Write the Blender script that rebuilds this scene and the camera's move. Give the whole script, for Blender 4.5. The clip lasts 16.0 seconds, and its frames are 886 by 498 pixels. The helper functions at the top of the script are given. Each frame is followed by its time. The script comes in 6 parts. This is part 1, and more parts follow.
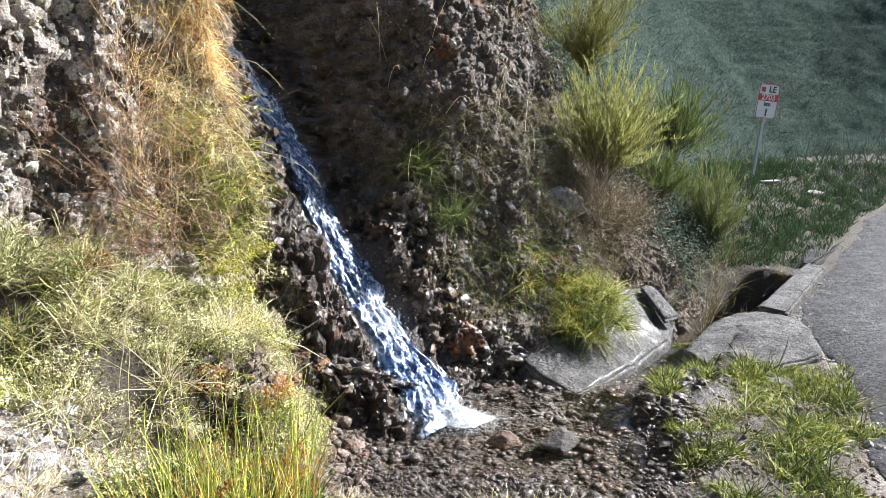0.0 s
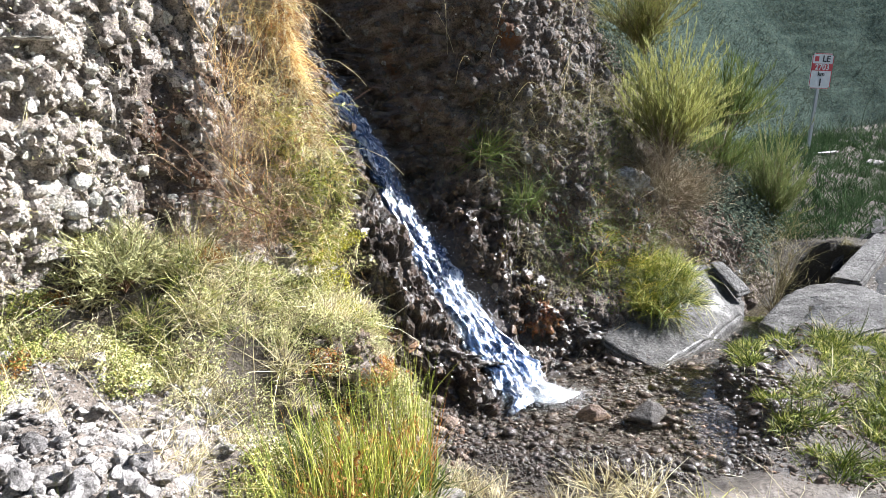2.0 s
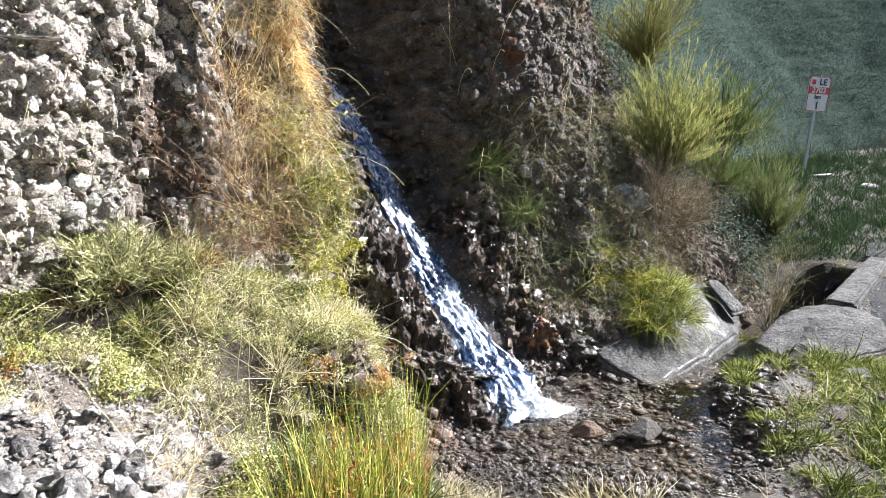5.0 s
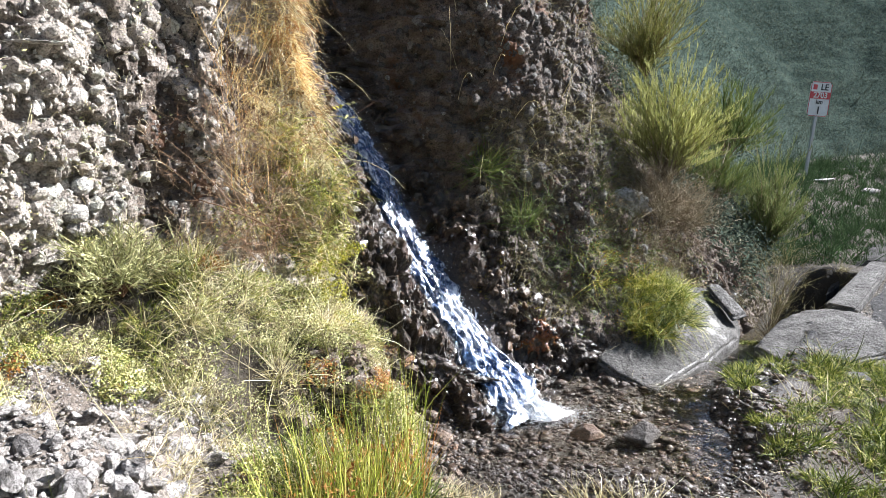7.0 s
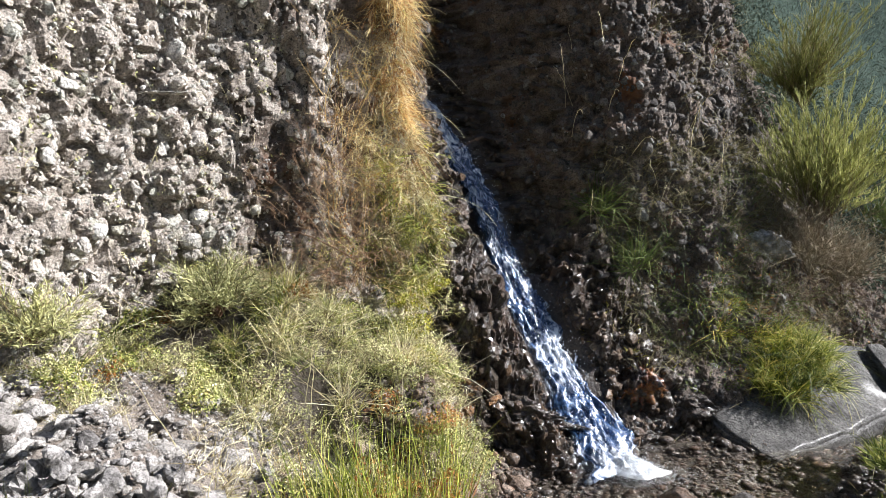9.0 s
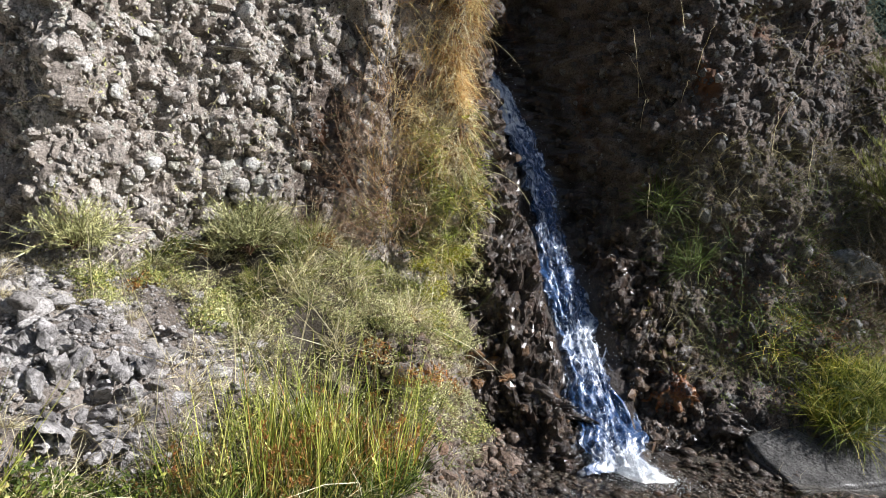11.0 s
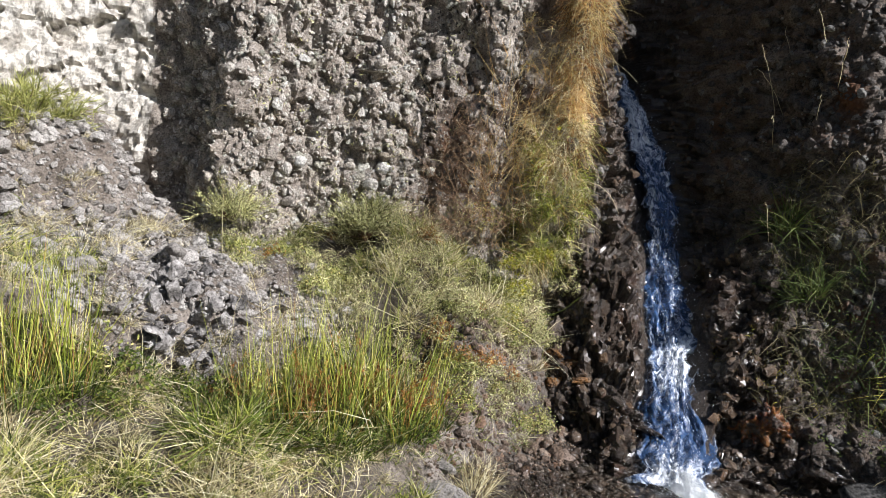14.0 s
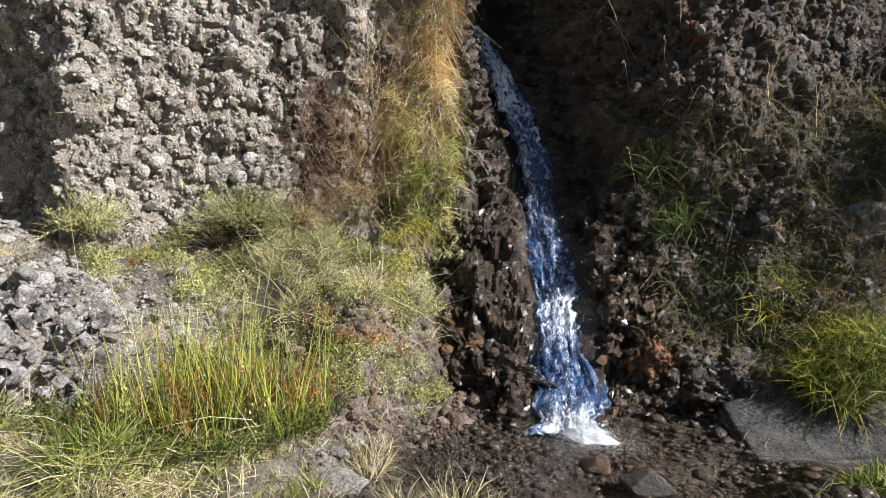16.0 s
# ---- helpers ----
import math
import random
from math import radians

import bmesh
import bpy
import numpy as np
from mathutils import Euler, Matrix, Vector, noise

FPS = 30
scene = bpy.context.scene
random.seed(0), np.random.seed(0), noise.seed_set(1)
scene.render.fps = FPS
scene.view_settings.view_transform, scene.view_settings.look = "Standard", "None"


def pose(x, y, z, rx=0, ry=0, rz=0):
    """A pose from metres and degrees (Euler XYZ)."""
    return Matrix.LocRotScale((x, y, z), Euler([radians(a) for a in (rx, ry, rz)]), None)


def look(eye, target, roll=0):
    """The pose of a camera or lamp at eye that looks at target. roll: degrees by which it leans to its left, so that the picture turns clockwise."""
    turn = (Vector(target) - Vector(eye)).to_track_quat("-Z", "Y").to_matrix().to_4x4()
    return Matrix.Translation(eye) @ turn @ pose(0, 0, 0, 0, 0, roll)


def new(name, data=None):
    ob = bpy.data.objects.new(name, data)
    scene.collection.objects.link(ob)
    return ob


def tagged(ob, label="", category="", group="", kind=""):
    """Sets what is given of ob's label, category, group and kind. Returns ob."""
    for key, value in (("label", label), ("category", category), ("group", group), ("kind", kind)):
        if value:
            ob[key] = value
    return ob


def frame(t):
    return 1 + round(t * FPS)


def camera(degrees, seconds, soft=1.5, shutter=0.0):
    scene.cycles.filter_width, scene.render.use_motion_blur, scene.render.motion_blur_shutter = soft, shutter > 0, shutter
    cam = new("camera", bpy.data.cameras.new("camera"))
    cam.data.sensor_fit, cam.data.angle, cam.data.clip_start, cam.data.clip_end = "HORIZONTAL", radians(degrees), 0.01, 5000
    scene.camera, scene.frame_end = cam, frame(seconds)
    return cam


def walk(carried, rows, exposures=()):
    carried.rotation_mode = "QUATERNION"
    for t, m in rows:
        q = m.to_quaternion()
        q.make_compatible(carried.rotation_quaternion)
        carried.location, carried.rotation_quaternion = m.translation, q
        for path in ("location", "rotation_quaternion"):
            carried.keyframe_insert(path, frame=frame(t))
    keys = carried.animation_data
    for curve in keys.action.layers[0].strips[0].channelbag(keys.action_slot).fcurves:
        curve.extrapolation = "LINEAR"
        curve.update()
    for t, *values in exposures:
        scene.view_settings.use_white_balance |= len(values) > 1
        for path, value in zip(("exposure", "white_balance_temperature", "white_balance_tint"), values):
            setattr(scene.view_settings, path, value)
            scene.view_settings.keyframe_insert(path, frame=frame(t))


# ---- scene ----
cam = camera(67.2, 16.0, soft=.5)
PATH = [
    (0, (0.282, 0.249, 1.763), (0.094, 2.193, 1.332), -0.6),
    (0.5, (0.199, 0.21, 1.772), (-0.035, 2.144, 1.321), -0.8),
    (1, (0.115, 0.13, 1.776), (-0.16, 2.059, 1.328), -1.8),
    (1.5, (0.066, 0.088, 1.782), (-0.244, 2.008, 1.316), -2.6),
    (2, (0.046, 0.076, 1.769), (-0.257, 2.0, 1.314), -3.8),
    (2.5, (0.042, 0.076, 1.77), (-0.243, 2.007, 1.337), -3.0),
    (3, (0.034, 0.085, 1.768), (-0.241, 2.014, 1.319), -2.7),
    (3.5, (0.028, 0.078, 1.765), (-0.244, 2.01, 1.326), -2.6),
    (4, (0.025, 0.079, 1.768), (-0.26, 2.015, 1.352), -2.3),
    (6.5, (0.02, 0.077, 1.762), (-0.261, 2.009, 1.329), -1.9),
    (7, (0.036, 0.064, 1.759), (-0.256, 2.0, 1.352), -2.1),
    (7.5, (0.048, 0.119, 1.721), (-0.198, 2.067, 1.338), -1.8),
    (8, (0.239, 0.151, 1.774), (-0.177, 2.076, 1.425), -3.9),
    (8.5, (0.418, 0.26, 1.734), (-0.242, 2.131, 1.478), -1.7),
    (9, (0.542, 0.213, 1.747), (-0.269, 2.019, 1.465), -2.5),
    (9.2, (0.567, 0.18, 1.743), (-0.258, 1.974, 1.428), -0.5),
    (11.3, (1.265, 0.512, 1.507), (0.053, 2.082, 1.251), 2.8),
    (11.5, (1.306, 0.513, 1.489), (0.103, 2.087, 1.218), 3.1),
    (12, (1.526, 0.674, 1.439), (0.209, 2.149, 1.141), 1.2),
    (12.5, (1.665, 0.78, 1.405), (0.197, 2.11, 1.127), 5.9),
    (13, (1.845, 0.776, 1.384), (0.247, 1.953, 1.135), 5.4),
    (13.5, (2.01, 0.808, 1.406), (0.365, 1.923, 1.176), 5.1),
    (14, (2.124, 0.958, 1.383), (0.417, 1.983, 1.196), 5.4),
    (14.5, (2.209, 1.035, 1.408), (0.416, 1.897, 1.205), 5.1),
    (15, (2.198, 1.041, 1.394), (0.454, 1.996, 1.185), 3.4),
    (15.5, (2.202, 1.137, 1.386), (0.583, 2.29, 1.161), -0.2),
    (16, (2.235, 1.203, 1.39), (0.666, 2.417, 1.137), -1.8),
]
walk(cam, [(t, look(eye, target, roll)) for t, eye, target, roll in PATH],
     [(0, 1.98, 6150, 11), (4, 2.08, 6150, 11), (6.5, 1.87, 6150, 11), (7.5, 1.94, 6150, 11), (9, 1.41, 6250, 11), (11.5, .95, 6200, 11.5), (12.5, .98, 6200, 11.5), (13.5, .75, 6250, 11.5), (14.5, .71, 6350, 11.5), (15.5, .60, 6500, 10.5), (16, .84, 6400, 11)])

# ---- sky and sun ----
SUN_AZ, SUN_EL = radians(60.5), radians(35)   # from +y towards +x, above the horizon
sun_way = Vector((math.sin(SUN_AZ) * math.cos(SUN_EL), math.cos(SUN_AZ) * math.cos(SUN_EL), math.sin(SUN_EL)))
world = bpy.data.worlds.new("world")
world.use_nodes = True
scene.world = world
wn = world.node_tree
sky = wn.nodes.new("ShaderNodeTexSky")
sky.sky_type, sky.sun_disc, sky.sun_elevation, sky.sun_rotation = "NISHITA", False, SUN_EL, SUN_AZ
wn.links.new(sky.outputs[0], wn.nodes["Background"].inputs[0])
wn.nodes["Background"].inputs[1].default_value = 0.043
sun = new("sun", bpy.data.lights.new("sun", "SUN"))
sun.data.energy, sun.data.angle, sun.data.color = 5.0, radians(0.5), (1.0, 0.97, 0.945)
sun.matrix_world = look(Vector((0, 0, 20)) + sun_way * 30, (0, 0, 20))



# ---- materials ----
def material(name):
    m = bpy.data.materials.new(name)
    m.use_nodes = True
    nt = m.node_tree
    return m, nt, nt.nodes["Principled BSDF"]


def node(nt, kind, **values):
    n = nt.nodes.new(kind)
    for k, v in values.items():
        n.inputs[k].default_value = v
    return n


def ramp(nt, fac, stops):
    r = nt.nodes.new("ShaderNodeValToRGB")
    el = r.color_ramp.elements
    while len(el) < len(stops):
        el.new(0.5)
    for e, (p, c) in zip(el, stops):
        e.position, e.color = p, (*c, 1)
    nt.links.new(fac, r.inputs[0])
    return r.outputs[0]


def mix(nt, fac, a, b, how="MIX"):
    n = nt.nodes.new("ShaderNodeMix")
    n.data_type, n.blend_type = "RGBA", how
    for sock, v in ((n.inputs[0], fac), (n.inputs[6], a), (n.inputs[7], b)):
        if hasattr(v, "node"):
            nt.links.new(v, sock)
        else:
            sock.default_value = v if isinstance(v, (int, float)) else (*v, 1)
    return n.outputs[2]


def grain(nt, scale, detail=6, rough=0.6):
    g = nt.nodes.new("ShaderNodeNewGeometry")
    n = node(nt, "ShaderNodeTexNoise", Scale=scale, Detail=detail, Roughness=rough)
    nt.links.new(g.outputs["Position"], n.inputs["Vector"])
    return n.outputs[0]


def bump(nt, bsdf, height, strength, distance, coarse=None):
    b = node(nt, "ShaderNodeBump", Strength=strength, Distance=distance)
    nt.links.new(height, b.inputs["Height"])
    if coarse:
        c = node(nt, "ShaderNodeBump", Strength=0.9, Distance=coarse[1])
        nt.links.new(coarse[0], c.inputs["Height"])
        nt.links.new(c.outputs[0], b.inputs["Normal"])
    nt.links.new(b.outputs[0], bsdf.inputs["Normal"])


def stone_material(name, stops, wet_dark=0.22, rough=0.85, per_piece=False, fine=90, rugged=0.03, rust=False, humus_shade=False, sheen=.35):
    """Stone or earth; the mesh attribute "wet" (0 to 1) says where it is soaked."""
    m, nt, bsdf = material(name)
    col = ramp(nt, grain(nt, 7), stops)
    if per_piece:
        g = nt.nodes.new("ShaderNodeNewGeometry")
        o = nt.nodes.new("ShaderNodeObjectInfo")
        add = nt.nodes.new("ShaderNodeMath")
        add.operation = "ADD"
        nt.links.new(g.outputs["Random Per Island"], add.inputs[0])
        nt.links.new(o.outputs["Random"], add.inputs[1])
        fr = nt.nodes.new("ShaderNodeMath")
        fr.operation = "FRACT"
        nt.links.new(add.outputs[0], fr.inputs[0])
        tint = ramp(nt, fr.outputs[0], per_piece)
        col = mix(nt, 0.75, col, tint)
    speck = ramp(nt, grain(nt, fine, 4), [(0.36, (0.25, 0.24, 0.23)), (0.5, (0.85, 0.85, 0.85)), (0.66, (1.2, 1.2, 1.2))])
    col = mix(nt, 0.75, col, speck, "MULTIPLY")
    if rust:
        stain = ramp(nt, grain(nt, 2.6, 5), [(0.58, (0, 0, 0)), (0.74, (1, 1, 1))])
        col = mix(nt, stain, col, (0.15, 0.065, 0.028))
    # Dark earth under grass; it also paints the shade between blades.
    if humus_shade:
        tf = nt.nodes.new("ShaderNodeAttribute")
        tf.attribute_name = "turf"
        col = mix(nt, tf.outputs["Fac"], col, (0.045, 0.036, 0.024))
    at = nt.nodes.new("ShaderNodeAttribute")
    at.attribute_name = "wet"
    dark = mix(nt, 1.0, col, (wet_dark, wet_dark * 0.93, wet_dark * 0.85), "MULTIPLY")
    nt.links.new(mix(nt, at.outputs["Fac"], col, dark), bsdf.inputs["Base Color"])
    mr = node(nt, "ShaderNodeMapRange")
    mr.inputs["To Min"].default_value, mr.inputs["To Max"].default_value = rough, 0.30
    nt.links.new(at.outputs["Fac"], mr.inputs["Value"])
    nt.links.new(mr.outputs[0], bsdf.inputs["Roughness"])
    film = nt.nodes.new("ShaderNodeMath")
    film.operation = "MULTIPLY"
    film.inputs[1].default_value = 0.42
    nt.links.new(at.outputs["Fac"], film.inputs[0])
    nt.links.new(film.outputs[0], bsdf.inputs["Coat Weight"])
    bsdf.inputs["Coat Roughness"].default_value = 0.26
    bsdf.inputs["Specular IOR Level"].default_value = sheen
    bump(nt, bsdf, grain(nt, fine * 0.7, 8, 0.75), 0.9, 0.016, (grain(nt, 24, 5, 0.65), rugged * 1.3))
    return m


M_ROCK = stone_material("conglomerate_matrix", [(0.3, (0.20, 0.165, 0.135)), (0.5, (0.40, 0.35, 0.30)), (0.72, (0.58, 0.53, 0.475))])
CLAST = [(0.0, (0.24, 0.205, 0.175)), (0.15, (0.54, 0.495, 0.44)), (0.45, (0.76, 0.72, 0.66)), (0.6, (0.55, 0.46, 0.37)), (0.75, (0.50, 0.50, 0.41)), (1.0, (0.84, 0.82, 0.78))]
M_CLAST = stone_material("pebble_in_rock", [(0.3, (0.25, 0.22, 0.19)), (0.7, (0.42, 0.39, 0.35))], per_piece=CLAST)
# Damp brown rock and its pebbles; the cliff's shade is also in their colour.
M_DAMP_SHADED = stone_material("shaded_damp_conglomerate", [(0.3, (0.085, 0.064, 0.05)), (0.5, (0.18, 0.14, 0.112)), (0.72, (0.28, 0.24, 0.205))], rust=True, rugged=0.05, wet_dark=.36)
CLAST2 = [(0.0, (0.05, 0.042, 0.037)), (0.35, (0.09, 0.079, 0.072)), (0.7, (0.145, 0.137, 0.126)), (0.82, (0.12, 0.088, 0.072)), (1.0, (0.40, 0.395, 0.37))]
M_CLAST2 = stone_material("shaded_lichened_pebble", [(0.3, (0.10, 0.09, 0.08)), (0.7, (0.20, 0.185, 0.165))], per_piece=CLAST2)
# The hillside's shade and bluish haze are put into this turf colour.
M_TURF = stone_material("hazed_hillside_turf", [(0.3, (0.038, 0.056, 0.048)), (0.5, (0.052, 0.072, 0.060)), (0.75, (0.076, 0.09, 0.072))], rough=1.0, fine=20, sheen=0)
M_PALE = stone_material("pale_limestone", [(0.3, (0.50, 0.45, 0.385)), (0.55, (0.72, 0.68, 0.61)), (0.8, (0.83, 0.80, 0.75))], fine=18)
BED = [(0.0, (0.10, 0.07, 0.05)), (0.35, (0.20, 0.14, 0.10)), (0.6, (0.26, 0.22, 0.19)), (0.8, (0.30, 0.17, 0.10)), (1.0, (0.40, 0.36, 0.31))]
M_BED = stone_material("stream_pebble", [(0.3, (0.14, 0.10, 0.08)), (0.7, (0.28, 0.22, 0.17))], per_piece=BED, wet_dark=0.26)
M_SCREE = stone_material("dry_scree_stone", [(0.3, (0.26, 0.24, 0.22)), (0.7, (0.52, 0.49, 0.46))], per_piece=[(0, (0.24, 0.22, 0.20)), (0.5, (0.45, 0.42, 0.39)), (1, (0.64, 0.61, 0.58))])
M_LICHEN = stone_material("lichened_boulder", [(0.36, (0.16, 0.16, 0.155)), (0.5, (0.36, 0.36, 0.345)), (0.66, (0.58, 0.58, 0.56))], fine=40)
M_KNOB = stone_material("pale_conglomerate", [(0.38, (0.10, 0.092, 0.088)), (0.52, (0.36, 0.34, 0.325)), (0.68, (0.62, 0.59, 0.575))], fine=50)
M_RED = stone_material("iron_stained_rock", [(0.46, (0.08, 0.055, 0.042)), (0.50, (0.38, 0.11, 0.03)), (0.56, (0.48, 0.22, 0.06)), (0.60, (0.13, 0.10, 0.075))], wet_dark=.65, fine=60)
WETCLAST = [(0.0, (0.09, 0.062, 0.046)), (0.35, (0.19, 0.135, 0.10)), (0.6, (0.25, 0.175, 0.12)), (0.88, (0.30, 0.18, 0.09)), (1.0, (0.42, 0.37, 0.31))]
M_CHIP = stone_material("broken_wet_rock", [(0.3, (0.10, 0.08, 0.06)), (0.7, (0.22, 0.19, 0.16))], per_piece=WETCLAST, wet_dark=.5, fine=70)
M_OCHRE = stone_material("ochre_stained_rock", [(0.36, (0.10, 0.065, 0.035)), (0.5, (0.36, 0.17, 0.045)), (0.64, (0.20, 0.13, 0.075))], wet_dark=.5)
M_SOIL = stone_material("stony_soil", [(0.3, (0.14, 0.112, 0.09)), (0.5, (0.27, 0.23, 0.195)), (0.7, (0.41, 0.365, 0.325))], fine=60, wet_dark=0.16, humus_shade=True)
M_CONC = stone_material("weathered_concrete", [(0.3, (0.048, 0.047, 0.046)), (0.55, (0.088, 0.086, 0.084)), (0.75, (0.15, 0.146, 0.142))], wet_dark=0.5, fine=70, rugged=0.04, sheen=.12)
M_CONC2 = stone_material("pale_weathered_concrete", [(0.3, (0.085, 0.082, 0.078)), (0.5, (0.15, 0.146, 0.14)), (0.75, (0.24, 0.232, 0.222))], wet_dark=0.5, fine=70, rugged=0.04, sheen=.12)
M_ROAD = stone_material("worn_asphalt", [(0.3, (0.042, 0.042, 0.043)), (0.55, (0.072, 0.072, 0.073)), (0.8, (0.12, 0.118, 0.116))], fine=38, rugged=0.03, sheen=.2)


def leaf_material(name, stops, glow=0.2, rough=0.6, sheen=.3):
    """Thin plant tissue: colour changes from blade to blade, and light comes through."""
    m, nt, bsdf = material(name)
    g = nt.nodes.new("ShaderNodeNewGeometry")
    o = nt.nodes.new("ShaderNodeObjectInfo")
    col = ramp(nt, g.outputs["Random Per Island"], stops)
    patch = ramp(nt, grain(nt, 3.5, 3), [(0.35, (0.72, 0.72, 0.62)), (0.65, (1.15, 1.12, 1.05))])
    col = mix(nt, 1.0, col, patch, "MULTIPLY")
    shade = ramp(nt, o.outputs["Random"], [(0, (0.85, 0.85, 0.8)), (1, (1.1, 1.08, 1.0))])
    col = mix(nt, 1.0, col, shade, "MULTIPLY")
    nt.links.new(col, bsdf.inputs["Base Color"])
    bsdf.inputs["Roughness"].default_value = rough
    bsdf.inputs["Specular IOR Level"].default_value = sheen
    tr = nt.nodes.new("ShaderNodeBsdfTranslucent")
    nt.links.new(col, tr.inputs[0])
    ms = node(nt, "ShaderNodeMixShader", Fac=glow)
    nt.links.new(bsdf.outputs[0], ms.inputs[1])
    nt.links.new(tr.outputs[0], ms.inputs[2])
    nt.links.new(ms.outputs[0], nt.nodes["Material Output"].inputs[0])
    return m


M_GREEN = leaf_material("grass_green", [(0, (0.03, 0.05, 0.008)), (0.32, (0.12, 0.17, 0.025)), (0.58, (0.36, 0.41, 0.09)), (0.84, (0.58, 0.56, 0.22)), (1, (0.80, 0.75, 0.50))], glow=.2)
M_DRY = leaf_material("grass_dry", [(0, (0.07, 0.05, 0.028)), (0.22, (0.30, 0.245, 0.14)), (0.45, (0.74, 0.67, 0.46)), (1, (0.92, 0.88, 0.75))], glow=.3)
M_GOLD = leaf_material("grass_golden", [(0, (0.22, 0.11, 0.04)), (0.15, (0.52, 0.30, 0.12)), (0.5, (0.76, 0.57, 0.29)), (0.8, (0.88, 0.78, 0.53)), (1, (0.62, 0.60, 0.26))], glow=0.4)
M_RUSH = leaf_material("rush_stem", [(0, (0.06, 0.09, 0.012)), (0.25, (0.24, 0.30, 0.04)), (0.6, (0.52, 0.56, 0.12)), (0.88, (0.62, 0.60, 0.22)), (1, (0.58, 0.30, 0.10))], glow=.12)
M_FORB = leaf_material("herb_leaf", [(0, (0.05, 0.08, 0.02)), (0.4, (0.28, 0.33, 0.09)), (0.8, (0.52, 0.52, 0.20)), (1, (0.66, 0.54, 0.24))], glow=.12)
M_SAGE = leaf_material("grey_green_leaf", [(0, (0.08, 0.09, 0.04)), (0.3, (0.33, 0.335, 0.185)), (0.65, (0.53, 0.545, 0.27)), (1, (0.70, 0.69, 0.45))], glow=.12)
M_RUST = leaf_material("rusty_leaf", [(0, (0.22, 0.08, 0.03)), (0.5, (0.46, 0.20, 0.07)), (1, (0.60, 0.40, 0.14))], glow=.35)
M_TUSSOCK = leaf_material("tussock_blade", [(0, (0.06, 0.09, 0.01)), (0.3, (0.24, 0.30, 0.03)), (0.7, (0.50, 0.50, 0.08)), (1, (0.70, 0.55, 0.18))], glow=.2)
# Verge stands in the sun here; its shade is put into this dark green.
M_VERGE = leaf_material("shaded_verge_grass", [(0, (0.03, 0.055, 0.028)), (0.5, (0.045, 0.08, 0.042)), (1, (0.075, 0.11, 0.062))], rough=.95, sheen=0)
# Dark undergrowth green, also used as painted shade in gaps between tufts.
M_LUSH = leaf_material("lush_leaf", [(0, (0.02, 0.032, 0.006)), (0.4, (0.06, 0.095, 0.016)), (0.8, (0.16, 0.21, 0.035)), (1, (0.34, 0.36, 0.09))], glow=.2)
M_BROOM = leaf_material("broom_twig_green", [(0, (0.14, 0.17, 0.05)), (0.4, (0.38, 0.41, 0.14)), (1, (0.62, 0.62, 0.30))], glow=.35)
M_BROOM3 = leaf_material("broom_twig_olive", [(0, (0.10, 0.12, 0.03)), (0.5, (0.24, 0.26, 0.08)), (1, (0.42, 0.40, 0.17))], glow=.25)
M_BROOM4 = leaf_material("broom_twig_grey_green", [(0, (0.10, 0.13, 0.05)), (0.5, (0.20, 0.25, 0.10)), (1, (0.34, 0.37, 0.18))], glow=.25, rough=.85)
# Darker copy of the broom green, with the slope's shade in the colour.
M_BROOM2 = leaf_material("broom_twig_shaded", [(0, (0.07, 0.11, 0.04)), (0.5, (0.13, 0.18, 0.06)), (1, (0.22, 0.24, 0.09))], rough=.85)
M_WITHER = leaf_material("withered_grass", [(0, (0.08, 0.08, 0.03)), (0.4, (0.18, 0.165, 0.08)), (1, (0.40, 0.355, 0.23))])
# Hill plants toned like the turf, with haze and shade in the green.
M_HILL = leaf_material("hazed_hill_grass", [(0, (0.050, 0.074, 0.068)), (0.5, (0.074, 0.096, 0.085)), (1, (0.10, 0.116, 0.10))], rough=.95, sheen=0)
M_TWIG = leaf_material("dry_twig", [(0, (0.09, 0.045, 0.03)), (0.5, (0.19, 0.115, 0.08)), (1, (0.36, 0.30, 0.25))], glow=0.0, rough=0.8)
M_BRUSH = leaf_material("grey_brushwood", [(0, (0.12, 0.10, 0.075)), (0.5, (0.26, 0.215, 0.165)), (1, (0.46, 0.41, 0.34))], glow=0.0, rough=0.9)
M_THORN = leaf_material("red_brown_twig", [(0, (0.09, 0.045, 0.028)), (0.5, (0.22, 0.13, 0.085)), (1, (0.52, 0.44, 0.36))], glow=0.0, rough=0.8)
M_MOSS = leaf_material("moss", [(0, (0.16, 0.20, 0.03)), (0.5, (0.34, 0.34, 0.04)), (1, (0.48, 0.42, 0.06))])


def plain(name, colour, rough=0.5, metal=0.0, worn=0.15):
    m, nt, bsdf = material(name)
    d = ramp(nt, grain(nt, 14, 6), [(0.3, tuple(c * (1 - worn) for c in colour)), (0.7, colour)])
    nt.links.new(d, bsdf.inputs["Base Color"])
    bsdf.inputs["Roughness"].default_value, bsdf.inputs["Metallic"].default_value = rough, metal
    return m


M_WHITE = plain("sign_white", (0.78, 0.78, 0.76), 0.4)
M_SIGNRED = plain("sign_red", (0.55, 0.05, 0.06), 0.4)
M_BLACK = plain("sign_black", (0.03, 0.03, 0.03), 0.5)
M_STEEL = plain("galvanised_steel", (0.42, 0.44, 0.46), 0.45, 0.7)

# running water: white, air-filled streaks on a body tinted blue for reflected sky
M_FALL, nt, bsdf = material("falling_water")
flow = [nt.nodes.new("ShaderNodeAttribute") for _ in range(2)]
flow[0].attribute_name, flow[1].attribute_name = "flow_down", "flow_across"
vec = nt.nodes.new("ShaderNodeCombineXYZ")
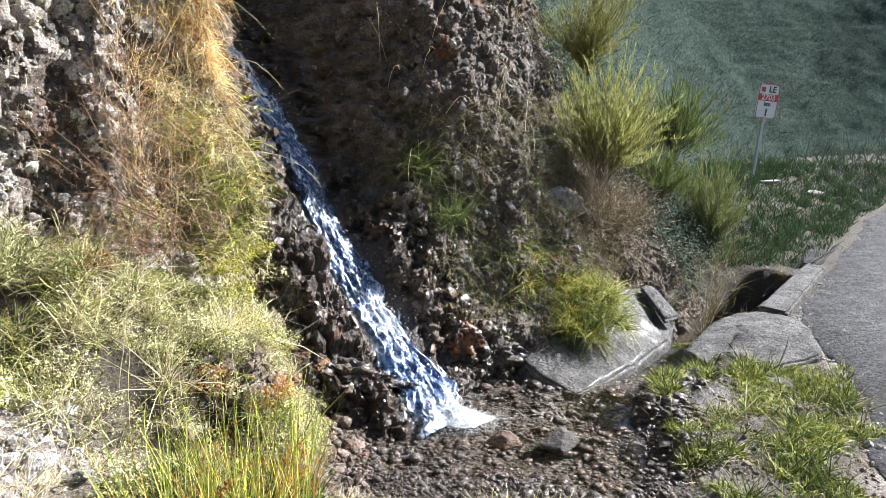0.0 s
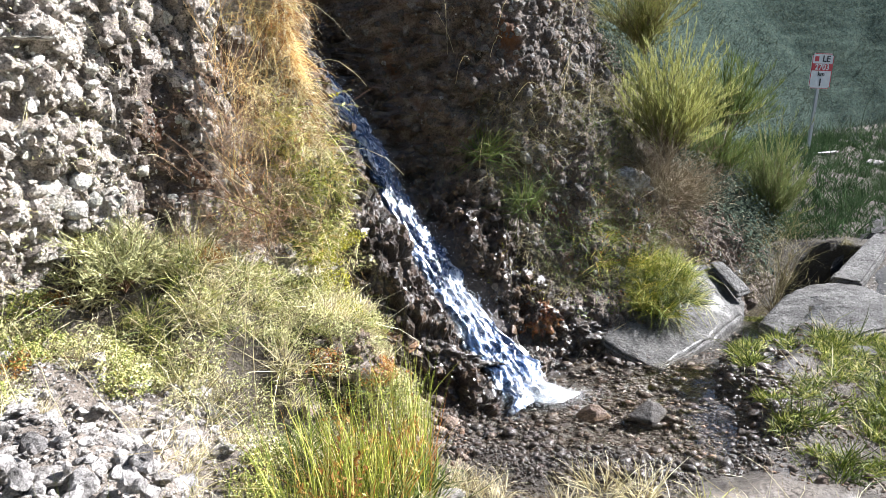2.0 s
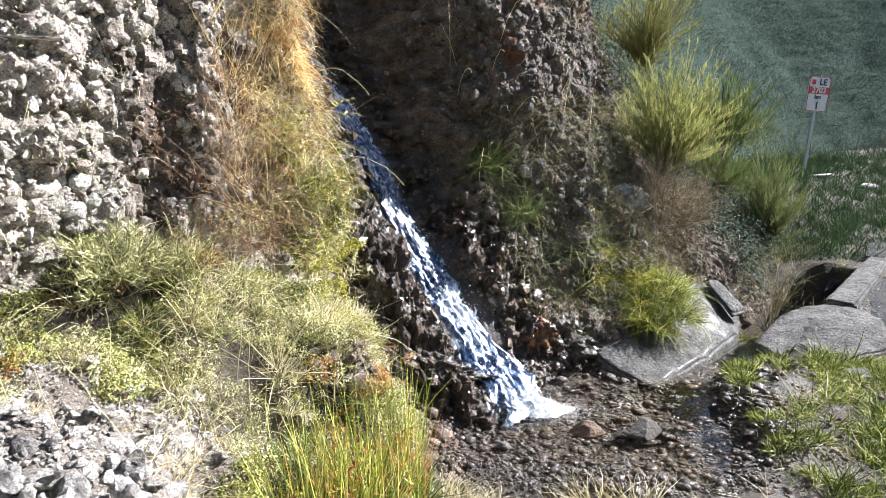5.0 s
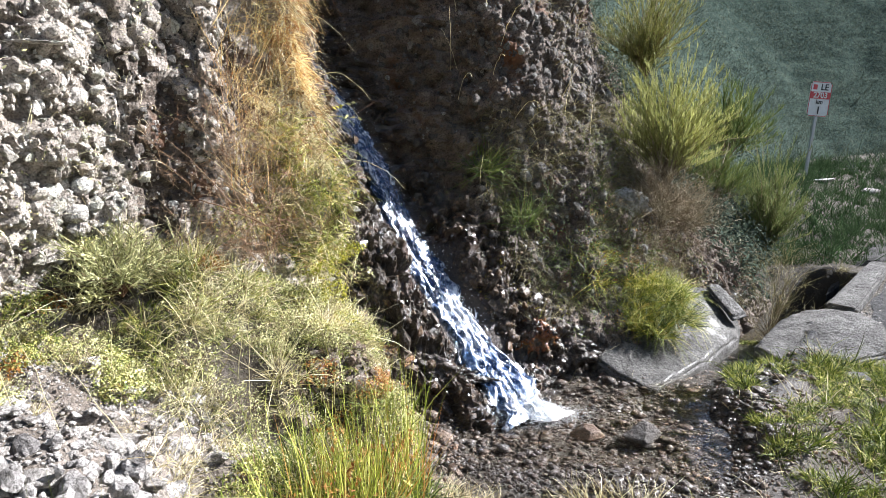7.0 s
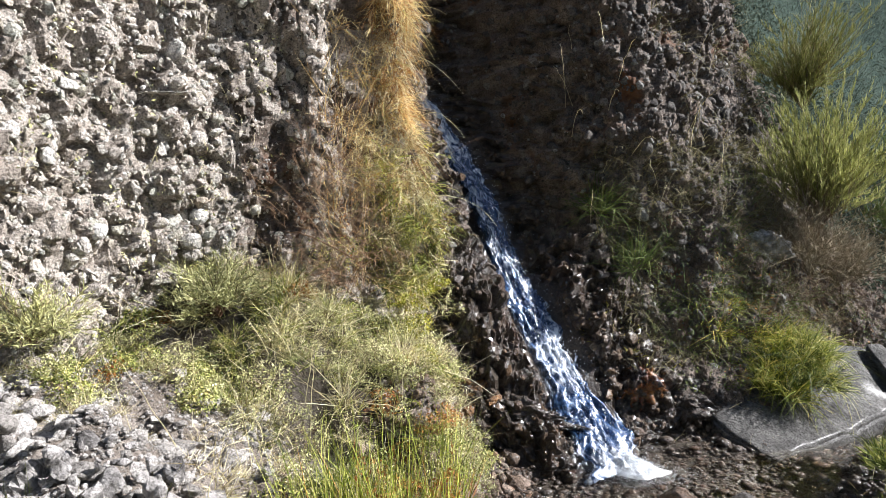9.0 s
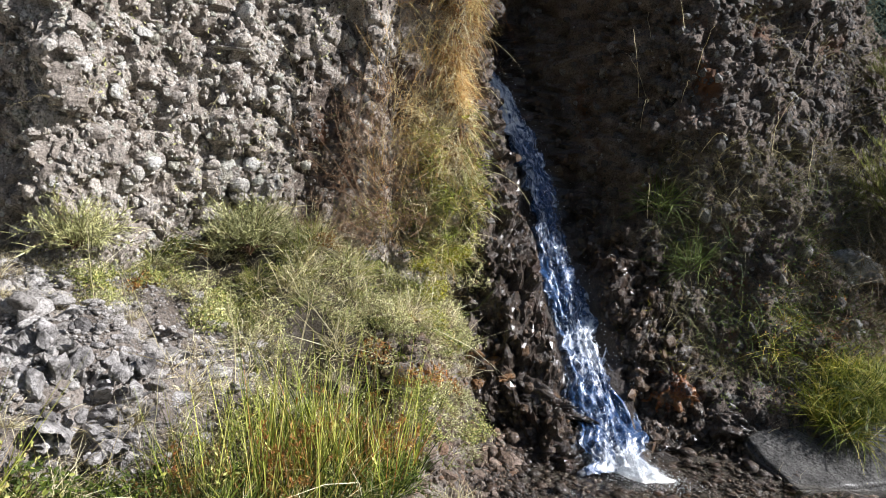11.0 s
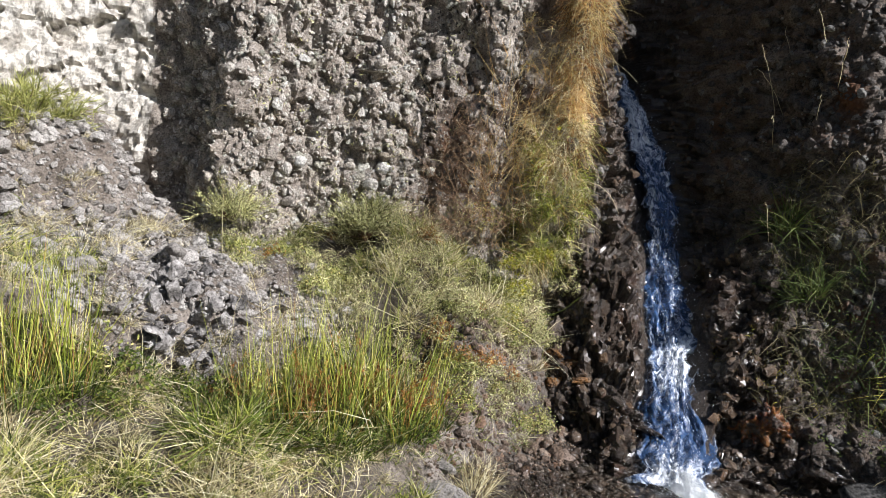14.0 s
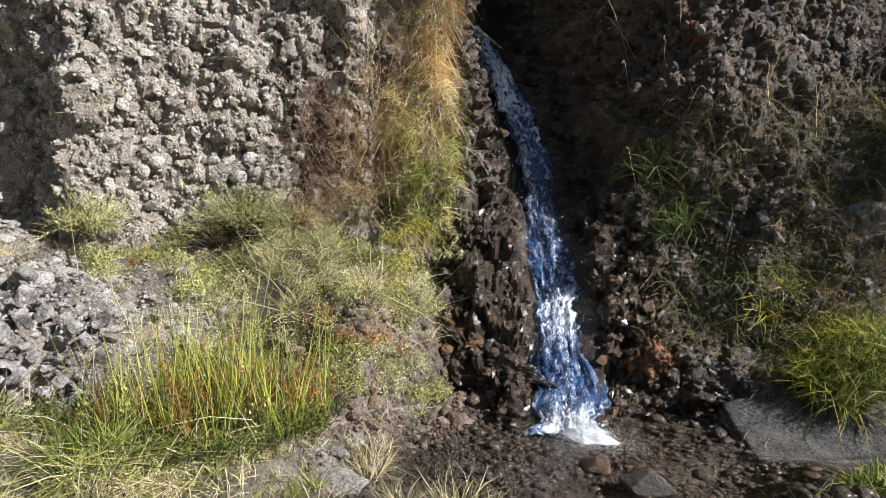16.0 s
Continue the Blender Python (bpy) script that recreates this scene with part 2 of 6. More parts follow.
for k in range(2):
    nt.links.new(flow[k].outputs["Fac"], vec.inputs[k])
warp = node(nt, "ShaderNodeTexNoise", Scale=9.0, Detail=3.0)
nt.links.new(vec.outputs[0], warp.inputs["Vector"])
bent = node(nt, "ShaderNodeMix", Factor=0.10)
bent.data_type = "VECTOR"
bent.inputs[0].default_value = 0.06
nt.links.new(vec.outputs[0], bent.inputs[4])
nt.links.new(warp.outputs["Color"], bent.inputs[5])
stretch = nt.nodes.new("ShaderNodeMapping")
stretch.inputs["Scale"].default_value = (15, 32, 1)
nt.links.new(bent.outputs[1], stretch.inputs["Vector"])
streak = node(nt, "ShaderNodeTexNoise", Scale=1.0, Detail=9.0, Roughness=0.68, Distortion=1.6)
nt.links.new(stretch.outputs[0], streak.inputs["Vector"])
froth = nt.nodes.new("ShaderNodeAttribute")
froth.attribute_name = "froth"
lev = nt.nodes.new("ShaderNodeMath")
lev.operation = "ADD"
nt.links.new(streak.outputs[0], lev.inputs[0])
nt.links.new(froth.outputs["Fac"], lev.inputs[1])
white = ramp(nt, lev.outputs[0], [(0.42, (0, 0, 0)), (0.50, (0.2, 0.2, 0.2)), (0.60, (1, 1, 1))])
nt.links.new(mix(nt, white, (0.05, 0.12, 0.28), (0.86, 0.90, 0.95)), bsdf.inputs["Base Color"])
tr = nt.nodes.new("ShaderNodeMapRange")
tr.inputs["To Min"].default_value, tr.inputs["To Max"].default_value = 0.6, 0.05
nt.links.new(white, tr.inputs["Value"])
nt.links.new(tr.outputs[0], bsdf.inputs["Transmission Weight"])
ro = nt.nodes.new("ShaderNodeMapRange")
ro.inputs["To Min"].default_value, ro.inputs["To Max"].default_value = 0.22, 0.7
nt.links.new(white, ro.inputs["Value"])
nt.links.new(ro.outputs[0], bsdf.inputs["Roughness"])
bsdf.inputs["IOR"].default_value = 1.33
bump(nt, bsdf, lev.outputs[0], 0.5, 0.010)
body = nt.nodes.new("ShaderNodeAttribute")
body.attribute_name = "body"
fine = node(nt, "ShaderNodeTexNoise", Scale=2.2, Detail=6.0, Roughness=0.7)
nt.links.new(stretch.outputs[0], fine.inputs["Vector"])
thick = nt.nodes.new("ShaderNodeMath")
thick.operation = "ADD"
nt.links.new(fine.outputs[0], thick.inputs[0])
nt.links.new(body.outputs["Fac"], thick.inputs[1])
nt.links.new(ramp(nt, thick.outputs[0], [(0.42, (0, 0, 0)), (0.62, (1, 1, 1))]), bsdf.inputs["Alpha"])
M_FOAM, nt, bsdf = material("white_foam")
bsdf.inputs["Base Color"].default_value = (0.88, 0.91, 0.94, 1)
bsdf.inputs["Roughness"].default_value = 0.35
bsdf.inputs["Transmission Weight"].default_value = 0.15
bump(nt, bsdf, grain(nt, 120, 4), 0.7, 0.006)
M_POOL, nt, bsdf = material("clear_stream_water")
bsdf.inputs["Base Color"].default_value = (0.93, 0.90, 0.82, 1)
bsdf.inputs["Roughness"].default_value, bsdf.inputs["IOR"].default_value = 0.03, 1.33
bsdf.inputs["Transmission Weight"].default_value = 1.0
bump(nt, bsdf, grain(nt, 22, 3), 0.25, 0.006)


# ---- numeric helpers ----
def smooth(a, b, x):
    t = np.clip((np.asarray(x, float) - a) / (b - a), 0, 1)
    return t * t * (3 - 2 * t)


def value_noise(p, seed=0):
    """Smooth random numbers from -1 to 1 on a unit lattice, for an array of points."""
    i = np.floor(p).astype(np.int64)
    f = p - i
    w = f * f * (3 - 2 * f)
    out = np.zeros(len(p))
    for dx in (0, 1):
        for dy in (0, 1):
            for dz in (0, 1):
                h = (i[:, 0] + dx) * 374761393 + (i[:, 1] + dy) * 668265263 + (i[:, 2] + dz) * 2147483647 + seed * 974711
                h = (h ^ (h >> 13)) * 1274126177
                h = (h ^ (h >> 16)) & 0xFFFF
                k = (w[:, 0] if dx else 1 - w[:, 0]) * (w[:, 1] if dy else 1 - w[:, 1]) * (w[:, 2] if dz else 1 - w[:, 2])
                out += k * (h / 32767.5 - 1)
    return out


def fbm(p, scale, octaves=3, seed=0):
    p = np.asarray(p, float)
    out, amp = np.zeros(len(p)), 1.0
    for o in range(octaves):
        out += amp * value_noise(p * scale * 2 ** o + 17.3 * o, seed + o)
        amp *= 0.5
    return out


def blocks(p, scale, seed=0):
    """Voronoi cells: a random number for each point's cell, and how near the point is to the joint (0 at the joint)."""
    q = np.asarray(p, float) * scale
    i = np.floor(q).astype(np.int64)
    d1, d2, val = np.full(len(q), 9.0), np.full(len(q), 9.0), np.zeros(len(q))
    for dx in (-1, 0, 1):
        for dy in (-1, 0, 1):
            for dz in (-1, 0, 1):
                c = i + np.array([dx, dy, dz])
                h = c[:, 0] * 374761393 + c[:, 1] * 668265263 + c[:, 2] * 2147483647 + seed * 974711
                h = (h ^ (h >> 13)) * 1274126177
                h = h ^ (h >> 16)
                j = np.stack([(h & 255), (h >> 8) & 255, (h >> 16) & 255], 1) / 255.0
                d = np.linalg.norm(q - c - j, axis=1)
                near = d < d1
                d2 = np.where(near, d1, np.minimum(d2, d))
                val = np.where(near, ((h >> 24) & 255) / 255.0, val)
                d1 = np.where(near, d, d1)
    return val, d2 - d1


def unit(v):
    return v / np.maximum(np.linalg.norm(v, axis=-1, keepdims=True), 1e-9)


def mesh_from(name, verts, polys, mats, wet=None, smooth_shade=True):
    """polys: arrays of shape (n, 3) or (n, 4)."""
    me = bpy.data.meshes.new(name)
    verts = np.asarray(verts, np.float32)
    polys = [np.asarray(p, np.int32) for p in polys if len(p)]
    loops = np.concatenate([p.ravel() for p in polys])
    sizes = np.concatenate([np.full(len(p), p.shape[1], np.int32) for p in polys])
    me.vertices.add(len(verts))
    me.vertices.foreach_set("co", verts.ravel())
    me.loops.add(len(loops))
    me.loops.foreach_set("vertex_index", loops)
    me.polygons.add(len(sizes))
    me.polygons.foreach_set("loop_start", np.concatenate([[0], np.cumsum(sizes)[:-1]]).astype(np.int32))
    me.polygons.foreach_set("loop_total", sizes)
    me.polygons.foreach_set("use_smooth", np.full(len(sizes), smooth_shade))
    me.update(calc_edges=True)
    me.validate()
    for m in (mats if isinstance(mats, (list, tuple)) else [mats]):
        me.materials.append(m)
    if wet is not None:
        a = me.attributes.new("wet", "FLOAT", "POINT")
        a.data.foreach_set("value", np.asarray(wet, np.float32))
    return me


def child(name, data, parent, label=""):
    ob = new(name, data)
    ob.parent = parent
    if label:
        tagged(ob, label)
    return ob


def part(name, bm, mat, parent, label=""):
    me = bpy.data.meshes.new(name)
    bm.to_mesh(me)
    bm.free()
    me.materials.append(mat)
    return child(name, me, parent, label)


def box_bm(sx, sy, sz, at=(0, 0, 0), bevel=0.006):
    bm = bmesh.new()
    bmesh.ops.create_cube(bm, size=1)
    bmesh.ops.scale(bm, vec=(sx, sy, sz), verts=bm.verts)
    if bevel:
        bmesh.ops.bevel(bm, geom=bm.edges[:], offset=bevel, segments=2, affect="EDGES")
    bmesh.ops.translate(bm, vec=at, verts=bm.verts)
    return bm


# ---- lie of the land ----
LEFT = [(-2.6, -9, 0, 0, .1, .1), (-2.85, -4, 0, 0, .1, .1), (-2.95, -1, 0, 0, .08, .08), (-2.95, .3, 0, 0, .08, .08),
        (-2.95, 1.15, -5, -5, .08, .08), (-2.78, 1.6, -25, -25, .05, .05), (-2.45, 1.86, -30, -30, .03, .05),
        (-2.2, 2.04, -5, -5, .03, .05), (-2.20, 2.6, 0, 0, .03, .03), (-2.05, 3.02, -37, -37, .04, .05),
        (-1.72, 3.20, -45, -45, .14, .1), (-1.24, 3.23, -45, -45, .27, .2), (-1.08, 3.54, -42, -42, .27, .26)]
GULLY = [(-.67, 3.51, -36, -55, .64, .22), (-.35, 3.62, -40, -20, .84, .35), (-.1, 3.86, -37, -12, 1.06, .61), (.06, 4.02, -45, -40, .85, .3)]
RIGHT = [(.10, 4.27, -60, -60, .60, .12), (.5, 4.62, -60, -60, .5, .3), (.95, 4.95, -60, -60, .62, .35), (1.5, 5.75, -45, -45, .7, .5),
         (2.1, 6.9, -30, -30, .8, .6), (2.9, 9, -25, -25, .9, .7), (3.8, 12.2, -25, -25, .8, .7), (5.2, 15.8, -40, -40, .8, .7),
         (8.5, 19, -60, -60, .8, .7), (15, 21.5, -75, -75, .8, .7), (30, 23, -90, -90, .8, .7)]
STATION = np.array(LEFT + GULLY + RIGHT, float)
N_LEFT, N_RIGHT = len(LEFT), len(LEFT) + len(GULLY)
TOP = np.concatenate([np.full(N_RIGHT + 4, 3.7), [4.6, 6, 8, 9, 9, 9, 9]])
TOPBACK = np.concatenate([np.full(N_RIGHT + 4, .12), [.4, .7, .7, .7, .7, .7, .7]])


def along(table, u):
    """Catmull-Rom between the rows of a table."""
    u = np.clip(u, 0, len(table) - 1.001)
    i = u.astype(int)
    t = (u - i)[:, None] if table.ndim > 1 else u - i
    g = lambda k: table[np.clip(i + k, 0, len(table) - 1)]
    a, b, c, d = g(-1), g(0), g(1), g(2)
    return b + 0.5 * t * (c - a + t * (2 * a - 5 * b + 4 * c - d + t * (3 * (b - c) + d - a)))


def cliff_base(u, z):
    s = along(STATION, u)
    back = np.interp(u, np.arange(len(TOPBACK)), TOPBACK)
    a1, a2 = np.radians(s[:, 2]), np.radians(s[:, 3])
    low = s[:, 4] * np.minimum(z, 1.2)
    high = s[:, 5] * np.clip(z - 1.2, 0, 1.2) + back * np.maximum(z - 2.4, 0)
    x = s[:, 0] - low * np.cos(a1) - high * np.cos(a2)
    y = s[:, 1] - low * np.sin(a1) - high * np.sin(a2)
    return np.stack([x, y, z], 1)


def cliff_normal(u, z):
    e = 0.01
    du = cliff_base(u + e, z) - cliff_base(u - e, z)
    dz = cliff_base(u, z + e) - cliff_base(u, z - e)
    return unit(np.cross(du, dz))


def cliff(u, z):
    p, n = cliff_base(u, z), cliff_normal(u, z)
    far = smooth(N_RIGHT + 4, N_RIGHT + 7, u)
    q = p * np.array([1, 1, 0.6])
    h = 0.085 * fbm(q, 1.7, 2, 3) + 0.05 * fbm(p, 5.5, 2, 9) + 0.022 * fbm(p, 17, 3, 21)
    knob, joint = blocks(p * np.array([1, 1, .8]), 9, 2)
    jag = smooth(4.8, 5.4, u) * (1 - .8 * smooth(9.2, 9.9, u)) * (1 - smooth(11.6, 12.2, u))
    h = h + ((0.035 + .03 * jag) * (knob - .5) - (0.030 + .01 * jag) * (1 - smooth(0, .22, joint))) * (1 - far)
    gorge = smooth(N_LEFT - .8, N_LEFT - .2, u) * (1 - smooth(N_LEFT + 3.6, N_LEFT + 4.6, u))
    step, gap = blocks(p * np.array([1, 1, 1.5]), 4.2, 12)
    chip, crease = blocks(p * np.array([1, 1, 1.6]), 13, 14)
    h = h + gorge * (0.07 * (step - .5) - 0.02 * (1 - smooth(0, .12, gap)) + .018 * (chip - .5) - .012 * (1 - smooth(0, .2, crease)) + .05 * fbm(p, 8, 3, 15) + .03 * fbm(p, 24, 3, 16))
    h = h - .12 * np.exp(-((u - 11.25) / .5) ** 2) * smooth(.9, 1.15, z) + .07 * np.exp(-((u - 12.4) / .3) ** 2) * smooth(.9, 1.3, z)      # hollow beside the buttress
    near = fall_distance(p)
    h = np.where(near < .4, h * smooth(.08, .24, near), h)
    pale = 1 - smooth(4.2, 5.0, u)
    h = h * (1 - .85 * pale)
    if pale.any():
        big, crack = blocks(p * np.array([1, .8, 1.3]) + .05 * fbm(p, 4, 2, 6)[:, None], 2.6, 4)
        sub, sjoint = blocks(p, 8, 7)
        h = h + pale * (0.16 * (big - .5) + .05 * (sub - .5) - 0.035 * (1 - smooth(0, .05, crack)) - 0.02 * (1 - smooth(0, .08, sjoint)) * (sub > .5) + .02 * fbm(p, 14, 3, 8))
    h = h * (1 - .3 * far)
    bed = near < .45                                  # the water has cut itself a bed
    if bed.any():
        drop = np.einsum("ij,ij->i", fall_nearest(p[bed]) - p[bed], n[bed])
        w = 1 - smooth(.13, .34, near[bed])
        h[bed] = np.where(w > 0, np.minimum(h[bed], h[bed] * (1 - w) + w * (drop - .035)), h[bed])
    return p + n * h[:, None], n


FALL = np.array([(-2.0, 4.84, 2.45), (-1.76, 4.76, 2.22), (-1.53, 4.703, 2.02), (-1.235, 4.673, 1.55), (-1.076, 4.603, 1.272), (-.913, 4.494, .965),
                 (-.775, 4.422, .746), (-.596, 4.31, .513), (-.397, 4.129, .322), (-.25, 4.019, .136), (-.1, 3.84, .02), (.0, 3.76, -.05)])


def fall_distance(p):
    d = np.full(len(p), 9.0)
    for a, b in zip(FALL[:-1], FALL[1:]):
        t = np.clip(((p - a) @ (b - a)) / ((b - a) @ (b - a)), 0, 1)
        d = np.minimum(d, np.linalg.norm(p - a - t[:, None] * (b - a), axis=1))
    return d


def fall_nearest(p):
    best, d = np.zeros_like(p), np.full(len(p), 9.0)
    for a, b in zip(FALL[:-1], FALL[1:]):
        t = np.clip(((p - a) @ (b - a)) / ((b - a) @ (b - a)), 0, 1)
        q = a + t[:, None] * (b - a)
        e = np.linalg.norm(p - q, axis=1)
        best[e < d] = q[e < d]
        d = np.minimum(d, e)
    return best


def wetness(p):
    """Soaked rock: beside the fall, lower down further to both sides, and the stream's bed."""
    d = fall_distance(p) + 0.10 * fbm(p, 6, 2, 5)
    reach = 0.40 + 0.43 * (1 - smooth(0.7, 1.35, p[:, 2]))
    return 1 - smooth(reach * 0.75, reach, d)


ROAD_EDGE = np.array([(-6, -12), (.0, -1.5), (1.2, 1.3), (2.0, 3.2), (2.38, 4.2), (2.56, 4.9), (2.64, 5.7), (3.62, 7.35), (4.35, 8.7), (5.1, 9.8), (5.9, 11.2), (7.6, 13.4), (10.8, 14.6), (16, 13), (22, 6), (24, -20)])
WATERLINE = np.array([(.60, 4.02), (.74, 4.20), (1.22, 4.80), (1.56, 5.30), (1.66, 5.62)])
CHANNEL = np.array([(.75, 3.95), (1.0, 4.35), (1.3, 4.85), (1.65, 5.35), (2.05, 5.95), (2.45, 6.6), (2.75, 6.95)])


def line_distance(x, y, line):
    d = np.full(np.shape(x), 1e3)
    side = np.zeros(np.shape(x))
    for a, b in zip(line[:-1], line[1:]):
        ab = b - a
        t = np.clip(((x - a[0]) * ab[0] + (y - a[1]) * ab[1]) / (ab @ ab), 0, 1)
        px, py = x - a[0] - t * ab[0], y - a[1] - t * ab[1]
        dd = np.hypot(px, py)
        s = np.sign(ab[0] * py - ab[1] * px)
        side = np.where(dd < d, s, side)
        d = np.minimum(d, dd)
    return d, side


def road_off(x, y):
    d, s = line_distance(x, y, ROAD_EDGE)
    return d * s


def road_level(y):
    return -0.018 * np.clip(y - 4.5, 0, 40) + 0.0 * y


def ground_z(x, y, detail=True):
    x, y = np.asarray(x, float), np.asarray(y, float)
    d, side = line_distance(x, y, ROAD_EDGE)
    off = d * side                                   # left of the road's edge: positive
    z = road_level(y) + np.where(off > 0, 0.03 * smooth(0, .5, off), -0.035 * smooth(.08, .3, -off))
    z = z + 0.45 * smooth(0.3, 2.0, off) * smooth(8.5, 12, y)      # verge by the sign
    edge = np.where(y > 2.5, -.30 - .42 * (y - 2.5), -.30 + .10 * (2.5 - y))
    left = np.maximum(edge - x, 0)
    near = 1 - smooth(3.9, 4.4, y)
    wide = np.where((y > 1.15) & (y < 2.05), .12, .45)
    bank = 0.10 * smooth(0, .3, left) + .28 * np.minimum(left, .85) + .34 * np.maximum(left - .85, 0) + .18 * smooth(.98 - wide, .98 + wide * .5, left)
    bank = bank + 0.40 * smooth(2.35, 3.15, y) * smooth(0.0, .34, left)
    bank = bank + 0.10 * np.exp(-(((x + 1.42) / .26) ** 4 + ((y - 1.6) / .33) ** 4))
    bank = bank + (0.42 + .10 * value_noise(np.stack([x.ravel() * 4, y.ravel() * 4, 0 * x.ravel()], 1), 3).reshape(x.shape)) * smooth(-2.2, -2.55, x) * (1 - smooth(1.2, 1.6, y))
    z = z + np.minimum(bank, 1.75) * near
    pool = np.exp(-(((x - .25) / .80) ** 4 + ((y - 3.72) / .76) ** 4))
    z = z - 0.13 * pool
    cd, _ = line_distance(x, y, CHANNEL)
    z = z - (0.10 + 0.62 * smooth(5.45, 6.0, y)) * (1 - smooth(0.08, .30, cd - .22 * smooth(5.4, 6.0, y)))
    z = z - .20 * (1 - smooth(.30, .48, line_distance(x, y, WATERLINE)[0])) * smooth(4.35, 4.8, y)      # under the apron
    if detail:
        p = np.stack([x.ravel(), y.ravel(), np.zeros(x.size)], 1)
        r = 0.25 + 0.75 * smooth(0.0, .5, off).ravel()
        n = 0.040 * fbm(p, 2.3, 3, 31) + 0.016 * fbm(p, 9, 2, 41)
        z = z + (n * r).reshape(x.shape) * np.where(off > -0.1, 1, .2)
        lump = .07 * fbm(p, 5.5, 2, 43) + .04 * (blocks(p, 6, 44)[0] - .5)
        dry = smooth(.25, .6, off) * (1 - smooth(3.3, 3.7, y)) * (1 - np.clip(2.5 * pool, 0, 1)) * np.where((y > 2.4) & (x > edge + .0), .2, 1)
        z = z + lump.reshape(x.shape) * dry
    return z


# ---- ground: one sheet to the horizon ----
gx = np.concatenate([[-400, -150, -60, -25, -12, -7, -5, -4], np.arange(-3.4, 4.0, 0.035), np.arange(4, 9, .2), [9.5, 11, 13, 16, 22, 40, 80, 200, 400]])
gy = np.concatenate([[-400, -150, -60, -25, -12, -6, -3, -1.5, -.7], np.arange(-.2, 7.2, 0.035), np.arange(7.2, 16, .2), [17, 19, 22, 27, 40, 80, 200, 400]])
X, Y = np.meshgrid(gx, gy)
Z = ground_z(X, Y)
gv = np.stack([X.ravel(), Y.ravel(), Z.ravel()], 1)
idx = np.arange(len(gv)).reshape(X.shape)
quads = np.stack([idx[:-1, :-1].ravel(), idx[:-1, 1:].ravel(), idx[1:, 1:].ravel(), idx[1:, :-1].ravel()], 1)
pool_wet = np.exp(-(((gv[:, 0] - .3) / 1.0) ** 4 + ((gv[:, 1] - 3.5) / .92) ** 4)) * (1 - smooth(.0, .10, gv[:, 2]))
ground = new("ground", mesh_from("ground", gv, [quads], M_SOIL, np.clip(pool_wet * 1.3 + wetness(gv) + (1 - smooth(.45, .75, line_distance(gv[:, 0], gv[:, 1], CHANNEL)[0])) * (1 - smooth(5.3, 5.7, gv[:, 1])), 0, 1)))
turf = np.zeros(len(gv))
tx, ty = gv[:, 0], gv[:, 1]
td, ts = line_distance(tx, ty, ROAD_EDGE)
turf = smooth(-.1, .12, td * ts) * (1 - smooth(2.3, 2.7, ty) * smooth(-.55, -.35, tx) * (1 - smooth(.95, 1.15, tx)))
turf *= 1 - np.clip(pool_wet * 2, 0, 1)
turf *= 1 - .85 * smooth(-.95, -1.15, tx) * (1 - smooth(2.2, 2.7, ty))
turf *= .7 + .3 * smooth(-.1, .25, fbm(gv * np.array([1, 1, 0]), 2.5, 3, 71))
# the pit and far verge get this dark soil throughout
turf = np.maximum(turf, smooth(5.5, 6.0, ty) * smooth(-.5, -.3, td * ts))
te = np.where(ty > 2.5, -.30 - .42 * (ty - 2.5), -.30 + .10 * (2.5 - ty)) - tx
turf *= 1 - .8 * smooth(2.1, 2.4, ty) * smooth(-.1, .05, te) * (1 - smooth(.25, .45, te)) * (1 - smooth(3.9, 4.1, ty))      # bare broken edge of the bank
ta = ground.data.attributes.new("turf", "FLOAT", "POINT")
ta.data.foreach_set("value", turf.astype(np.float32))
tagged(ground, "stony brown soil sloping from a grassy bank to the stream", "ground", kind="structure")

# ---- road ----
el = np.concatenate([[0], np.cumsum(np.linalg.norm(np.diff(ROAD_EDGE, axis=0), axis=1))])
rl = np.concatenate([np.linspace(0, 10, 12), np.arange(10.2, 34, .12), np.linspace(35, el[-1], 30)])
rx, ry = np.interp(rl, el, ROAD_EDGE[:, 0]), np.interp(rl, el, ROAD_EDGE[:, 1])
tg = unit(np.stack([np.gradient(rx), np.gradient(ry)], 1))
right = np.stack([tg[:, 1], -tg[:, 0]], 1)
cols = [0, .03, .5, 1.2, 2.2, 3.6, 5.2, 5.25]
wob = 0.07 * fbm(np.stack([rx, ry, 0 * rx], 1), 2.2, 3, 77)
rv = []
for k, c in enumerate(cols):
    w = c + (wob if k < 2 else 0)
    zz = road_level(ry) + np.where((k == 0) | (k == 7), -0.03, 0.006 + 0.02 * math.sin(c * .6))
    rv.append(np.stack([rx + right[:, 0] * w, ry + right[:, 1] * w, zz], 1))
rv = np.stack(rv, 1)
idx = np.arange(rv.shape[0] * rv.shape[1]).reshape(rv.shape[:2])
quads = np.stack([idx[:-1, :-1].ravel(), idx[:-1, 1:].ravel(), idx[1:, 1:].ravel(), idx[1:, :-1].ravel()], 1)[:, ::-1]
road = new("road", mesh_from("road", rv.reshape(-1, 3), [quads], M_ROAD))
tagged(road, "narrow grey worn asphalt mountain road with crumbling edge", "road", kind="structure")

# ---- cliff face ----
us = [0.0]
while us[-1] < len(STATION) - 1.01:
    u = us[-1]
    k = along(STATION, np.array([u, u + 0.02]))
    speed = max(np.hypot(*(k[1, :2] - k[0, :2])) / 0.02, 0.25)
    step = 0.02 if 2.5 < u < N_RIGHT + 4.6 else 0.25
    us.append(u + min(step / speed, 0.2))
us = np.array(us)
